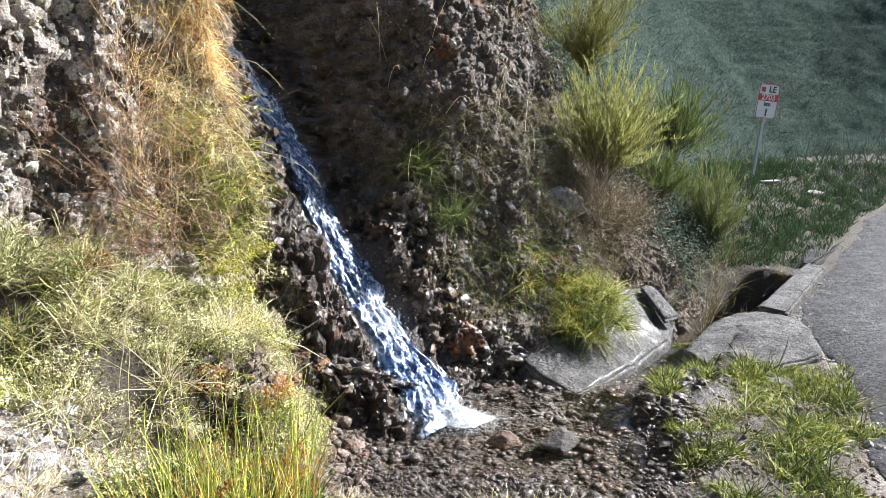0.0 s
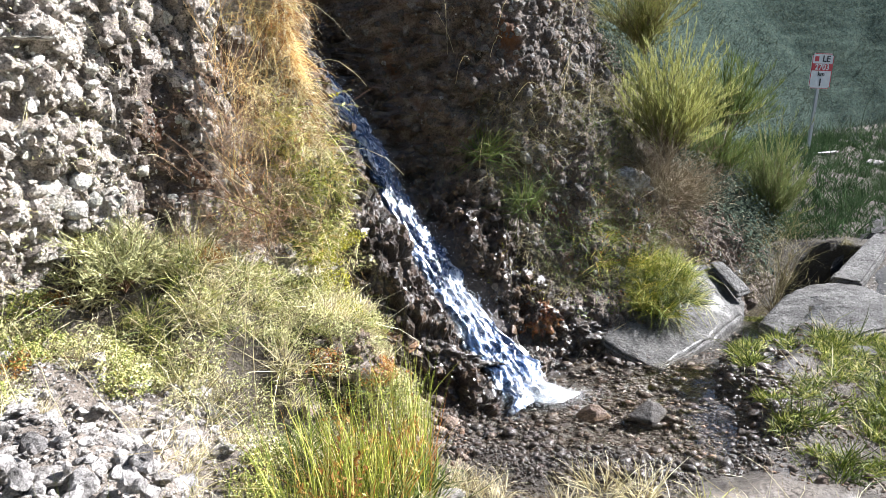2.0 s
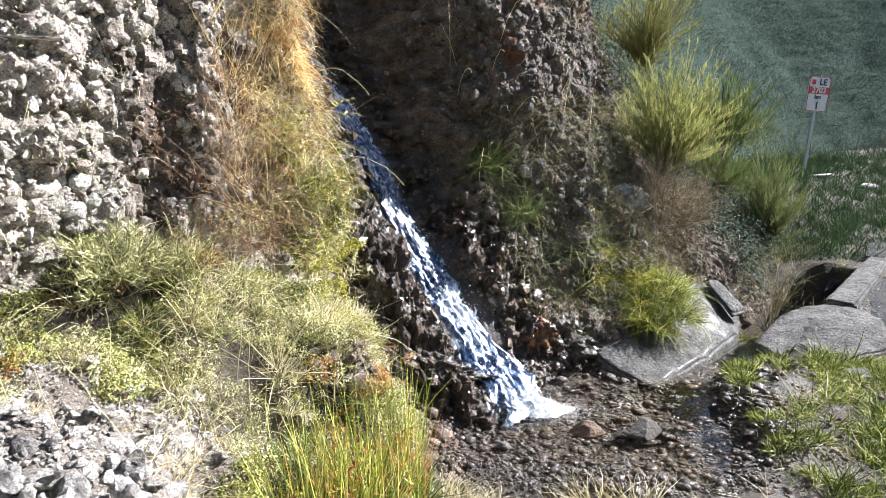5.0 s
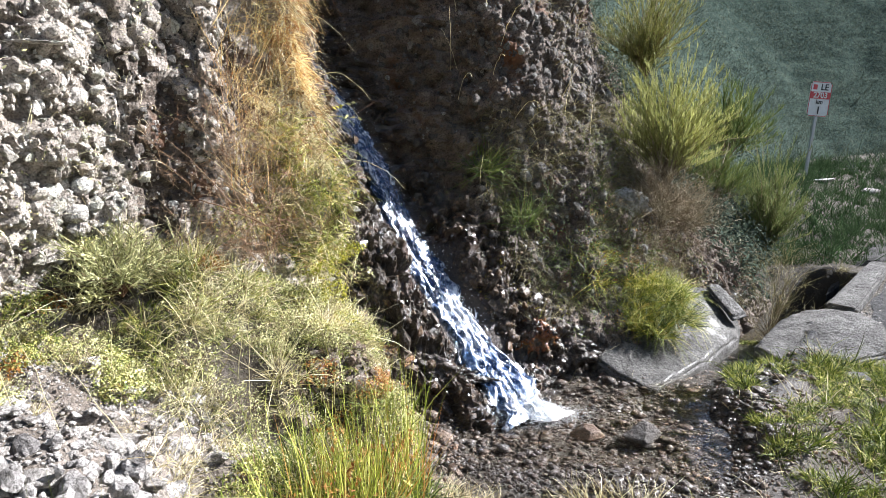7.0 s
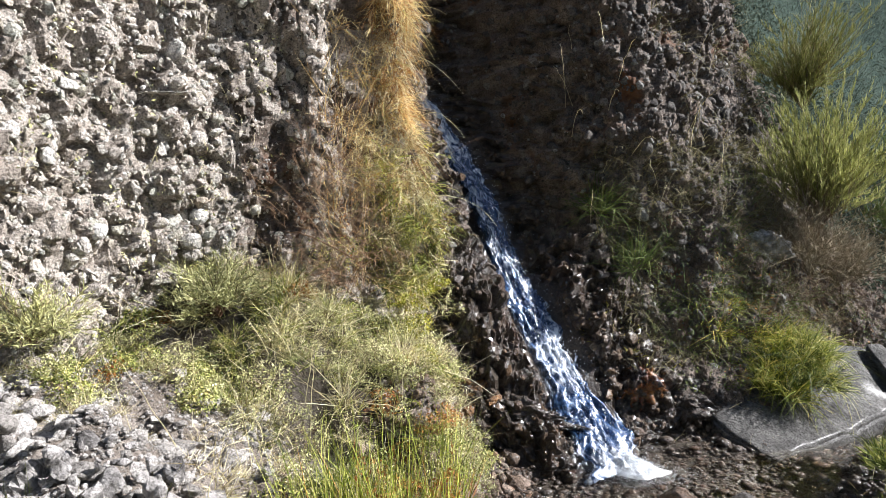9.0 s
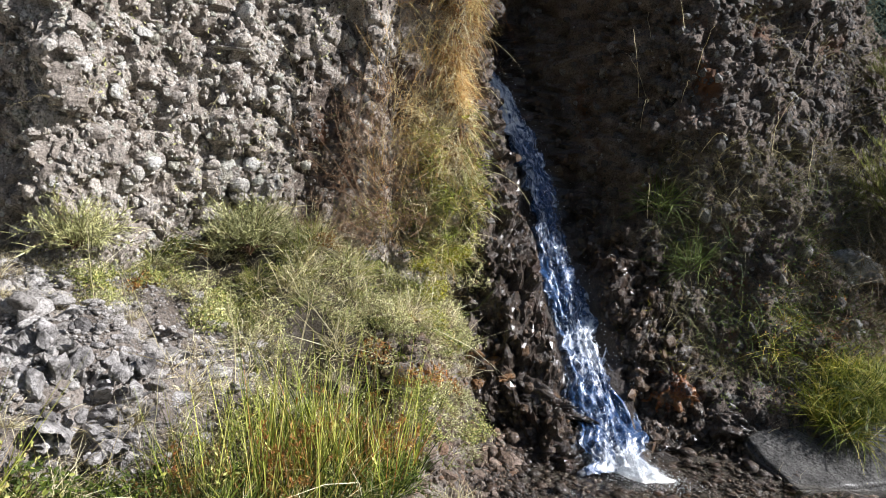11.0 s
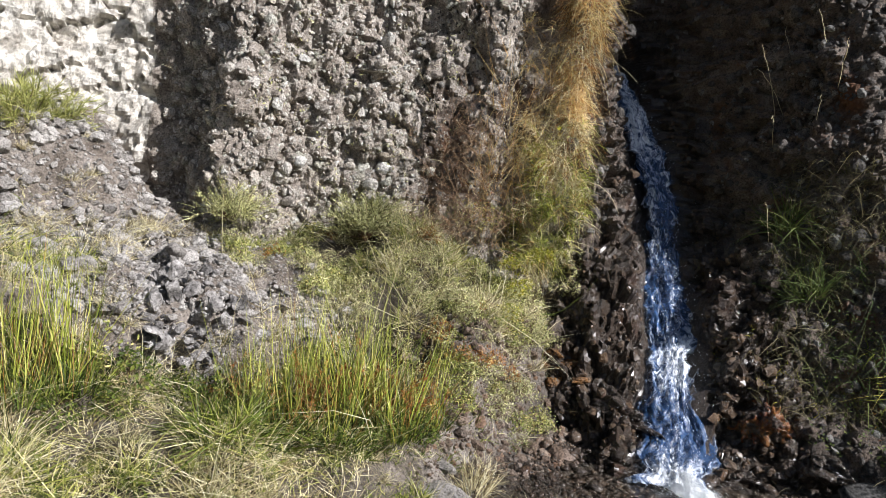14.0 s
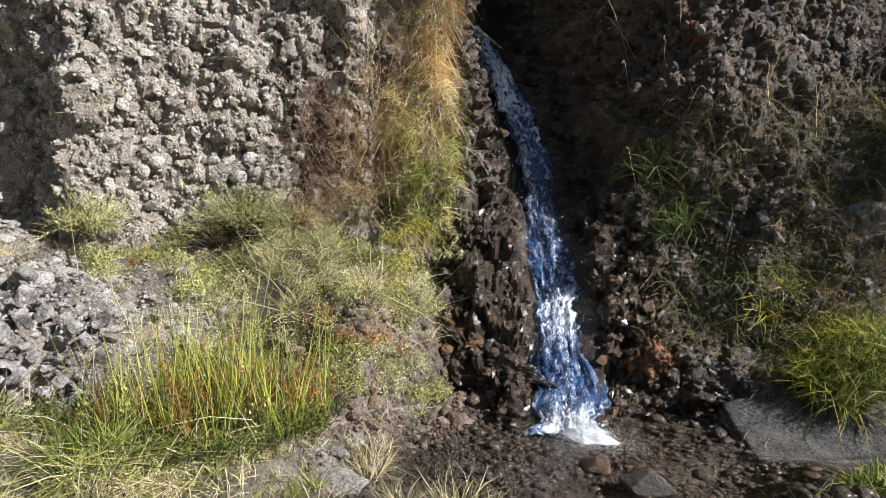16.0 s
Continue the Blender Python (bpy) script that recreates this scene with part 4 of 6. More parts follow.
slab("concrete_rim", [(1.36, 5.60, .29), (1.50, 5.72, .27), (1.68, 5.50, .07), (1.52, 5.36, .08)], .045, M_CONC2, "short raised concrete rim at the culvert pit")
# full wetness darkens this wall in place of the pit's shade
slab("culvert_wall", [(1.48, 5.80, .05), (1.56, 5.76, .03), (2.04, 6.62, .03), (1.94, 6.68, .05)], .9, M_CONC, "grey concrete side wall of the culvert pit, darkened for shade", lambda v: np.full(len(v), 1.0), "wall")
slab("culvert_kerb", [(2.40, 5.86, .055), (2.57, 5.68, .055), (3.64, 7.42, .035), (3.50, 7.56, .035)], .75, M_CONC2, "weathered pale concrete kerb over the culvert", cat="kerb")
slab("culvert_wing", [(2.90, 7.10, -.22), (3.46, 7.60, .0), (3.66, 7.66, .02), (4.42, 8.85, -.03), (4.0, 8.78, -.06), (3.38, 8.05, -.10)], .5, M_CONC, "bluish concrete wing beside the road")
slab("shoulder_slab", [(1.72, 4.26, .035), (2.05, 4.22, .04), (2.10, 4.40, .04), (1.74, 4.40, .035)], .06, M_CONC2, "flat grey concrete patch in the grass")


# ---- plants ----
def blades(pos, up, height, width, bend, r, segs=3, droop=0.0):
    """Curved, tapering grass blades: verts and faces for all of them."""
    n = len(pos)
    up = unit(up)
    side = unit(np.cross(up, unit(r.normal(size=(n, 3)))))
    lean = unit(np.cross(side, up))
    vs_, rows = [], []
    for k in range(segs + 1):
        t = k / segs
        c = pos + up * (height * (t - .35 * bend * t * t))[:, None] + lean * (height * bend * t * t)[:, None]
        c = c - np.array([0, 0, 1.0]) * (height * (.25 * bend * t ** 3 + droop * t * t))[:, None]
        if k < segs:
            w = (width * (1 - .75 * t) * .5)[:, None] * side
            vs_ += [c - w, c + w]
        else:
            vs_.append(c)
    per = 2 * segs + 1
    v = np.stack(vs_, 1).reshape(-1, 3)
    b = (np.arange(n) * per)[:, None]
    q = [b + np.array([[2 * k, 2 * k + 1, 2 * k + 3, 2 * k + 2]]) for k in range(segs - 1)]
    t3 = b + np.array([[2 * segs - 2, 2 * segs - 1, 2 * segs]])
    return v, np.concatenate(q) if q else np.zeros((0, 4), int), t3


def leaves(centre, normal, size, r):
    """Small pointed leaves, folded along the rib."""
    n = len(centre)
    a = unit(np.cross(normal, unit(r.normal(size=(n, 3)))))
    b = np.cross(normal, a)
    s = size[:, None]
    v = np.stack([centre - a * s, centre + b * s * .42 + normal * s * .15, centre + a * s, centre - b * s * .42 + normal * s * .15], 1).reshape(-1, 3)
    k = (np.arange(n) * 4)[:, None]
    return v, np.concatenate([k + np.array([[0, 1, 2]]), k + np.array([[0, 2, 3]])])


def tubes(lines, radius, taper=.4):
    """Thin three-sided stems along polylines (n, k, 3)."""
    n, k, _ = lines.shape
    d = unit(np.gradient(lines, axis=1))
    a = unit(np.cross(d, np.array([.31, .17, .93])))
    b = np.cross(d, a)
    rad = radius[:, None] * np.linspace(1, taper, k)[None]
    ring = [lines + rad[..., None] * (a * math.cos(t) + b * math.sin(t)) for t in (0, 2.094, 4.189)]
    v = np.stack(ring, 2).reshape(-1, 3)
    base = (np.arange(n) * k * 3)[:, None, None] + (np.arange(k - 1) * 3)[None, :, None]
    q = [base + np.array([s, (s + 1) % 3, (s + 1) % 3 + 3, s + 3]) for s in range(3)]
    return v, np.concatenate([x.reshape(-1, 4) for x in q])


def join(bits):
    """Several (verts, quads, tris) into one."""
    vs_, qs, ts, base = [], [], [], 0
    for v, q, t in bits:
        vs_.append(v)
        qs.append(np.asarray(q).reshape(-1, 4) + base)
        ts.append(np.asarray(t).reshape(-1, 3) + base)
        base += len(v)
    return np.concatenate(vs_), [np.concatenate(qs).astype(int), np.concatenate(ts).astype(int)]


NO4, NO3 = np.zeros((0, 4), int), np.zeros((0, 3), int)


def upward(n, r, spread):
    return unit(np.array([[0, 0, 1.0]]) + spread * r.normal(size=(n, 3)) * np.array([1, 1, .3]))


def grass_patch(name, x, y, height, spread, mat, label, seed, width=.0045, bend=.6):
    r = np.random.default_rng(seed)
    mound = smooth(-.22, .22, fbm(np.stack([x, y, 0 * x], 1), 8, 2, 900))      # all grasses share their mounds and hollows
    keep = r.uniform(0, 1, len(x)) < .5 + .7 * mound
    x, y, mound = x[keep], y[keep], mound[keep]
    n = len(x)
    p = np.stack([x, y, ground_z(x, y) - .01], 1)
    lump = fbm(p * np.array([1, 1, 0]), 6, 2, seed)
    h = height * np.exp(r.normal(0, .4, n)) * (.6 + .9 * smooth(-.15, .25, lump)) * (.5 + .85 * mound)
    v, q, t = blades(p, upward(n, r, spread), h, np.full(n, width) * r.uniform(.6, 1.3, n), r.uniform(.1, 1, n) * bend, r)
    ob = new(name, mesh_from(name, v, [q, t], mat))
    return tagged(ob, label, "grass", kind="stuff")


def region(count, box, r, keep):
    x, y = r.uniform(box[0], box[2], count), r.uniform(box[1], box[3], count)
    k = keep(x, y)
    return x[k], y[k]


def clumped(x, y, scale, level, seed):
    return fbm(np.stack([x, y, 0 * x], 1), scale, 2, seed) > level


def in_water(x, y):
    cd, _ = line_distance(x, y, CHANNEL)
    return (np.exp(-(((x - .25) / .80) ** 4 + ((y - 3.55) / .72) ** 4)) > .35) | (cd < .2)


def edge_x(y):
    return np.where(y > 2.5, -.30 - .42 * (y - 2.5), -.30 + .10 * (2.5 - y))


r = np.random.default_rng(61)
# bank between stream and rock face
on_bank = lambda x, y: (x < edge_x(y) - .03) & (x > -2.35) & ~((((x + 1.5) / .33) ** 2 + ((y - 1.6) / .30) ** 2) < 1)
bare = lambda x, y: (x < -1.08) & (y < 2.35)
x, y = region(62000, (-2.3, .2, -.2, 3.75), r, lambda x, y: on_bank(x, y) & (~bare(x, y) | clumped(x, y, 3, .35, 5)) & clumped(x, y, 7, .05, 6))
grass_patch("bank_grass", x, y, .085, 1.2, M_GREEN, "yellow-green short grass on the bank", 62, .0042, .9)
x, y = region(120000, (-2.4, .0, -.2, 3.75), r, lambda x, y: on_bank(x, y) & (~bare(x, y) | clumped(x, y, 4, .0, 8)) & clumped(x, y, 6, -.05, 9))
grass_patch("bank_straw", x, y, .10, 1.6, M_DRY, "dry straw-coloured grass on the bank", 63, .0034, 1.2)
# verge below the bank
verge = lambda x, y: (x > edge_x(y) - .55) & (y < 2.75 - .25 * np.abs(x)) & (road_off(x, y) > .05) & ~((np.abs(x) < .5) & (y > 2.45))
x, y = region(60000, (-1.0, -.3, 1.7, 2.8), r, lambda x, y: verge(x, y) & clumped(x, y, 8, .04, 14))
grass_patch("verge_grass", x, y, .085, 1.4, M_GREEN, "matted green grass of the roadside verge", 64, .005, 1.0)
x, y = region(84000, (-1.0, -.3, 1.7, 2.8), r, lambda x, y: verge(x, y) & clumped(x, y, 6, -.12, 12))
grass_patch("verge_straw", x, y, .095, 1.8, M_DRY, "matted dry grass of the roadside verge", 65, .0042, 1.1)
x, y = region(9000, (-1.0, 1.5, -.42, 2.7), r, lambda x, y: on_bank(x, y) & clumped(x, y, 5, -.05, 13))
grass_patch("lush_grass", x, y, .11, 1.2, M_LUSH, "dark green lush grass between the rushes", 165, .006, 1.0)
# tongue of grass between stream and road
tongue = lambda x, y: (road_off(x, y) > -.04) & (x > 1.16 + .06 * (y - 3.2)) & (y > 2.8) & (y < 4.64) & ~in_water(x, y)
# dark under-grass in place of the shade between bright tufts
x, y = region(26000, (.8, 2.7, 2.7, 4.8), r, lambda x, y: tongue(x, y) & clumped(x, y, 3.5, -.12, 15))
grass_patch("tongue_lush", x, y, .075, 1.1, M_LUSH, "dark green grass between stream and road", 166, .006, .8)
x, y = region(5000, (.8, 2.7, 2.7, 4.8), r, lambda x, y: tongue(x, y) & clumped(x, y, 5, .16, 15))
grass_patch("tongue_grass", x, y, .075, 1.1, M_GREEN, "bright green tussocky grass between stream and road", 66, .005, .8)
x, y = region(4500, (.2, 2.6, 2.7, 4.8), r, lambda x, y: (road_off(x, y) > .02) & ~in_water(x, y) & clumped(x, y, 4, .12, 17) & (y > 2.7) & (y < 4.75))
grass_patch("tongue_straw", x, y, .08, .9, M_DRY, "thin dry grass on the gravel by the road", 67, .003, .9)
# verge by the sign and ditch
# verge grass, dark by colour in place of shade
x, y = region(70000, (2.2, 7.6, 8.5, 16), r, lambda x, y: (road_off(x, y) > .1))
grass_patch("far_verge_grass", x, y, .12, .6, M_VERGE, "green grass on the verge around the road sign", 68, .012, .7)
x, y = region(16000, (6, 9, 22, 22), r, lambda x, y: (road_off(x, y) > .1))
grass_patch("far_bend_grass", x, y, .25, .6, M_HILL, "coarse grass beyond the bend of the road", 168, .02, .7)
x, y = region(9000, (1.5, 5.6, 3.2, 8.1), r, lambda x, y: (road_off(x, y) > .30) & clumped(x, y, 4, -.15, 19))
grass_patch("ditch_grass", x, y, .20, .9, M_WITHER, "dead grass hanging into the culvert pit", 69, .004, .9)


def face_grass(name, u0, u1, z0, z1, count, height, mat, label, seed, up=(0, 0, .7), out=.6, width=.004, bend=1.0, level=-.2, scale=3.5, chaos=.45, droop=0.0, lift=0.0):
    """Grass growing out of the rock face; lift: depth of the mat of stems."""
    r = np.random.default_rng(seed)
    u, z = cliff_samples(count, u0, u1, z0, z1, r)
    p, n = cliff(u, z)
    k = (fbm(p, scale, 2, seed) > level) & bury(p, .0)
    p, n = p[k], n[k]
    p = p + n * (lift * r.uniform(0, 1, len(p)) ** 1.5)[:, None]
    d = n * out + np.array(up) + chaos * r.normal(size=p.shape)
    h = height * np.exp(r.normal(0, .35, len(p)))
    v, q, t = blades(p - n * .01, d, h, width * r.uniform(.6, 1.3, len(p)), bend * r.uniform(.3, 1, len(p)), r, 4, droop)
    return tagged(new(name, mesh_from(name, v, [q, t], mat)), label, "grass", kind="stuff")


def face_leaves(name, u0, u1, z0, z1, count, size, mat, label, seed, level=-.1, scale=4, lift=.05):
    r = np.random.default_rng(seed)
    u, z = cliff_samples(count, u0, u1, z0, z1, r)
    p, n = cliff(u, z)
    k = (fbm(p, scale, 2, seed) > level) & bury(p, .0)
    p, n = p[k], n[k]
    p = p + n * (lift * r.uniform(0, 1, len(p)) ** 1.5)[:, None]
    v, t = leaves(p, unit(n + .8 * r.normal(size=n.shape) + np.array([0, 0, .5])), size * r.uniform(.5, 1.3, len(p)), r)
    return tagged(new(name, mesh_from(name, v, [t], mat)), label, "plants", kind="stuff")


NL, NR = N_LEFT, N_RIGHT
# golden curtain of grass on the buttress
face_grass("golden_grass", 12.05, NL + .05, 1.75, 2.9, 4200, .13, M_GOLD, "long golden dry grass hanging over the rock buttress", 81, (0, 0, .2), .4, .0042, 1.0, -.1, 6, chaos=1.3, droop=.4, lift=.05)
face_grass("red_stalks", 12.0, NL + .1, 1.5, 2.9, 2600, .15, M_RUST, "orange-red dead grass at the edge of the buttress", 183, (0, 0, .1), .4, .0030, .8, -.02, 5, chaos=1.1, droop=.6, lift=.04)
face_grass("golden_stalks", 10.6, NL - .1, 1.1, 2.3, 300, .34, M_GOLD, "upright golden dead stalks on the buttress", 181, (0, 0, 1.2), .3, .0030, .3, .0, 5, chaos=.6, lift=.1)
face_grass("red_stems", 10.7, 12.3, 1.0, 2.1, 750, .20, M_THORN, "thin red-brown dead stems on the buttress", 189, (0, 0, .8), .4, .0034, .5, -.05, 5, chaos=.9, lift=.14)
face_grass("tangled_straw", 11.55, NL + .1, .8, 2.0, 10000, .09, M_DRY, "pale tangled straw on the buttress", 82, (0, 0, .2), .6, .0046, 1.1, .02, 7, chaos=2.0, droop=.2, lift=.10)
face_grass("outer_grass", 11.5, NL + .1, .9, 1.9, 1900, .11, M_RUSH, "loose yellow-green grass standing off the buttress", 198, (.2, .1, .3), .7, .0046, .9, .0, 6, chaos=1.2, droop=.3, lift=.2)
face_grass("outer_gold", 11.2, NL + .05, .9, 2.6, 2200, .15, M_GOLD, "loose golden stems standing off the buttress", 199, (.2, .1, .4), .6, .0040, .8, -.05, 5, chaos=1.1, droop=.4, lift=.16)
face_grass("upper_straw", 12.0, NL + .1, 1.9, 2.8, 2400, .09, M_DRY, "pale straw high on the buttress", 188, (0, 0, .2), .4, .0032, 1.0, .0, 7, chaos=1.8, droop=.4, lift=.05)
face_grass("hanging_straw", 11.9, NL + .05, 1.0, 2.5, 2200, .15, M_DRY, "long pale straw hanging down the buttress edge", 187, (.1, 0, .1), .4, .0040, .8, -.02, 6, chaos=1.2, droop=.8, lift=.05)
face_grass("shrub_grass", 11.9, 12.5, .9, 1.6, 1500, .10, M_GREEN, "yellow-green grass among the thorny twigs", 185, (0, 0, .8), .4, .0034, .6, .0, 6, chaos=1.0, lift=.2)
face_grass("shrub_straw", 10.6, 11.9, 1.0, 2.0, 700, .16, M_GOLD, "golden stems among the thorny twigs", 186, (0, 0, 1.0), .3, .0028, .5, -.05, 5, chaos=.8, lift=.2)
face_grass("edge_fringe", NL - .9, NL + .1, 1.2, 2.7, 500, .16, M_DRY, "long straw hanging free over the edge beside the fall", 182, (0, 0, .2), .3, .0026, .5, -.1, 5, chaos=.9, droop=.9)
face_leaves("flank_moss", NL - .55, NL + .35, .75, 2.0, 5200, .009, M_SAGE, "grey-green moss and lichen on the rock beside the fall", 184, .02, 7, .02)
face_grass("buttress_green", 11.3, NL - .05, .6, 1.65, 5500, .07, M_GREEN, "yellow-green grass low on the buttress", 83, (0, 0, .4), .6, .0038, .9, .06, 7, chaos=1.8, droop=.2, lift=.08)
face_leaves("buttress_herbs", 10.4, NL - .2, .65, 1.3, 4000, .009, M_FORB, "small green herbs among the grass of the buttress", 84, -.1, 4, .12)
face_leaves("buttress_rust", 10.8, NL - .3, 1.1, 2.9, 1800, .010, M_RUST, "rust-red withered leaves among the golden grass", 85, .15, 4, .16)
face_grass("ledge_tufts", 5, 10, .9, 2.9, 1500, .10, M_DRY, "small dry tufts in the joints of the rock face", 86, (0, 0, .6), .6, .003, 1.0, .28)
face_leaves("face_herbs", 7, 10.5, .9, 2.5, 1500, .011, M_SAGE, "small grey-green plants in the rock face", 87, .25, 5, .05)
# slope to the right of the fall
face_grass("slope_grass", NR - .4, NR + 3.2, .3, 1.75, 6000, .15, M_WITHER, "withered grass drooping over the shaded slope", 88, (0, 0, .25), .6, .0032, 1.3, -.1)
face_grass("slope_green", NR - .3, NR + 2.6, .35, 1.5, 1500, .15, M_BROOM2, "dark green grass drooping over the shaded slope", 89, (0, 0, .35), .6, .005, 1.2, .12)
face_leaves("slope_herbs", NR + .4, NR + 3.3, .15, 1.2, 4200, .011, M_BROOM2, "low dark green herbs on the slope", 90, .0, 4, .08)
face_leaves("slope_rust", NR + .9, NR + 3.2, .2, 1.0, 700, .010, M_RUST, "rust-brown withered ferns on the slope", 91, .15, 4, .10)
face_grass("upper_slope_grass", NR + .5, NR + 4.5, 1.6, 3.4, 3000, .16, M_WITHER, "dry grass on the upper slope", 92, (0, 0, .35), .6, .0035, 1.2, .12)
face_grass("moss_strands", NR - 1.2, NR + .6, .25, .8, 900, .03, M_MOSS, "wet moss on the rock beside the fall", 93, (0, 0, .1), .6, .006, 1.0, .15, 5)
face_grass("dead_brush", NR + 1.6, NR + 4.0, .0, 1.2, 4200, .17, M_TWIG, "tangled grey-brown dead twigs above the culvert pit", 196, (0, 0, .2), .5, .0034, .6, -.25, 4, chaos=1.5, droop=.3, lift=.12)
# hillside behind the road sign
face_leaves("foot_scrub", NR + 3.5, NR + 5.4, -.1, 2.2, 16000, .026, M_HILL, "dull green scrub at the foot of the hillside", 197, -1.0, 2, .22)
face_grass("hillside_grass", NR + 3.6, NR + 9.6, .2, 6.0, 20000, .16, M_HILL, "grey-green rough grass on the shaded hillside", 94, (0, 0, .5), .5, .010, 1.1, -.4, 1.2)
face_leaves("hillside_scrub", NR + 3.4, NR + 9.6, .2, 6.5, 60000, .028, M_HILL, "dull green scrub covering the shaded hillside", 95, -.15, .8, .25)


def place(ob, x, y, z=None, tilt=(0, 0), turn=0, scale=1):
    zz = float(ground_z(np.array([x]), np.array([y]))[0]) - .01 if z is None else z
    ob.matrix_basis = pose(x, y, zz, tilt[0], tilt[1], turn) @ Matrix.Scale(scale, 4)
    return ob


def tuft_mesh(name, n, radius, height, spread, width, bend, mat, seed, segs=3):
    r = np.random.default_rng(seed)
    a, d = r.uniform(0, 6.283, n), radius * np.sqrt(r.uniform(0, 1, n))
    base = np.stack([d * np.cos(a), d * np.sin(a), np.zeros(n)], 1)
    up = unit(np.stack([spread * d / radius * np.cos(a), spread * d / radius * np.sin(a), np.ones(n)], 1) + .18 * r.normal(size=(n, 3)))
    h = height * (.3 + .8 * r.beta(2.2, 1.6, n))
    v, q, t = blades(base, up, h, width * r.uniform(.6, 1.2, n), bend * r.uniform(.2, 1, n), r, segs)
    return mesh_from(name, v, [q, t], mat)


def rush_clump(x, y, scale, seed, label, n=90):
    """Upright rush stems with straw-coloured dead ones and lush dark leaves at the foot."""
    ob = new("rush_clump")
    tagged(ob, label, "rushes", "rushes at the foot of the bank")
    tagged(child("stem_mass", tuft_mesh("stem_mass", n, .10, .74, .20, .0050, .12, M_RUSH, seed, 4), ob), kind="stuff")
    tagged(child("dead_stem_mass", tuft_mesh("dead_stem_mass", n // 2, .13, .46, .35, .0034, .3, M_RUST if seed % 3 else M_GOLD, seed + 1, 4), ob, "straw and rust coloured dead stems"), kind="stuff")
    tagged(child("foot_grass", tuft_mesh("foot_grass", 170, .15, .24, .7, .0065, .9, M_LUSH, seed + 2), ob, "dark green lush grass at the foot"), kind="stuff")
    return place(ob, x, y, None, (0, 0), seed * 37, scale)


for k, (x, y, q, n) in enumerate([(-.68, 1.94, 1.0, 110), (-.57, 2.08, .9, 80), (-.66, 2.24, 1.0, 110), (-.52, 2.38, .95, 90), (-.80, 1.78, .85, 80), (-.55, 2.56, .75, 70), (-.78, 2.08, .9, 60),
                                  (-.92, 1.04, 1.0, 120), (-1.04, .90, .9, 90), (-.84, .88, .8, 60), (-1.14, .74, .75, 60)]):
    rush_clump(x, y, q, 101 + k * 4, "tall clump of yellow-green rushes on the bank" if k < 7 else "clump of pale yellow-green rushes in the verge", int(n * .65))

TUFT_G = [tuft_mesh("grass_tuft", 130, .06, .15, 1.3, .005, 1.2, M_GREEN, 120 + k) for k in range(4)]
TUFT_T = [tuft_mesh("grass_tuft", 110, .06, .12, 1.3, .008, 1.1, M_GREEN, 125 + k) for k in range(4)]
TUFT_D = [tuft_mesh("dry_tuft", 130, .05, .18, 1.3, .0032, 1.2, M_DRY, 130 + k) for k in range(4)]


def tufts(name, protos, spots, label, group, r, size=(.7, 1.3)):
    for k, (x, y) in enumerate(spots):
        ob = new(name, protos[k % len(protos)])
        place(ob, float(x), float(y), None, (r.uniform(-12, 12), r.uniform(-12, 12)), r.uniform(0, 360), r.uniform(*size))
        tagged(ob, label, "grass", group)


r = np.random.default_rng(140)
sx, sy = region(900, (1.0, 2.9, 2.6, 4.7), r, lambda x, y: tongue(x, y) & clumped(x, y, 3.5, .0, 15))
tufts("grass_tuft", TUFT_T, list(zip(sx, sy))[:120], "bright green grass tuft beside the road", "tufts by the road", r, (.5, 1.0))
sx, sy = region(1500, (-1.1, .0, 1.3, 2.5), r, verge)
tufts("grass_tuft", TUFT_G, list(zip(sx, sy))[:150], "green grass tuft in the matted verge", "tufts in the verge", r, (.35, .7))
tufts("dry_tuft", TUFT_D, list(zip(sx, sy))[150:240], "straw-coloured grass tuft in the matted verge", "dry tufts in the verge", r, (.35, .7))
sx, sy = region(900, (-2.5, .2, -.7, 3.5), r, on_bank)
tufts("dry_tuft", TUFT_D, list(zip(sx, sy))[:105], "dry grass tuft on the bank", "dry tufts on the bank", r, (.5, .9))
tufts("dry_tuft", TUFT_D, [(-.34, 2.72), (-.22, 2.64), (-.42, 2.78), (.25, 2.75), (.42, 2.72), (.1, 2.6)], "thin pale dry grass at the edge of the gravel", "dry tufts at the gravel", r, (1.1, 1.5))
tufts("grass_tuft", TUFT_G, [(1.66, 5.50), (1.72, 5.58), (1.80, 5.50), (1.62, 4.86), (1.95, 5.62), (2.05, 5.74), (2.12, 5.80), (2.22, 5.84), (2.0, 5.70), (1.68, 5.62)], "green grass tuft in the concrete channel", "tufts in the channel", r, (1.0, 1.6))


sx, sy = region(260, (-2.7, .3, -1.5, 1.9), r, lambda x, y: ~((((x + 1.5) / .4) ** 2 + ((y - 1.6) / .4) ** 2) < 1))
tufts("dry_tuft", TUFT_D, list(zip(sx, sy))[:80], "small pale dry tuft on the stony ledge", "dry tufts on the ledge", r, (.3, .6))


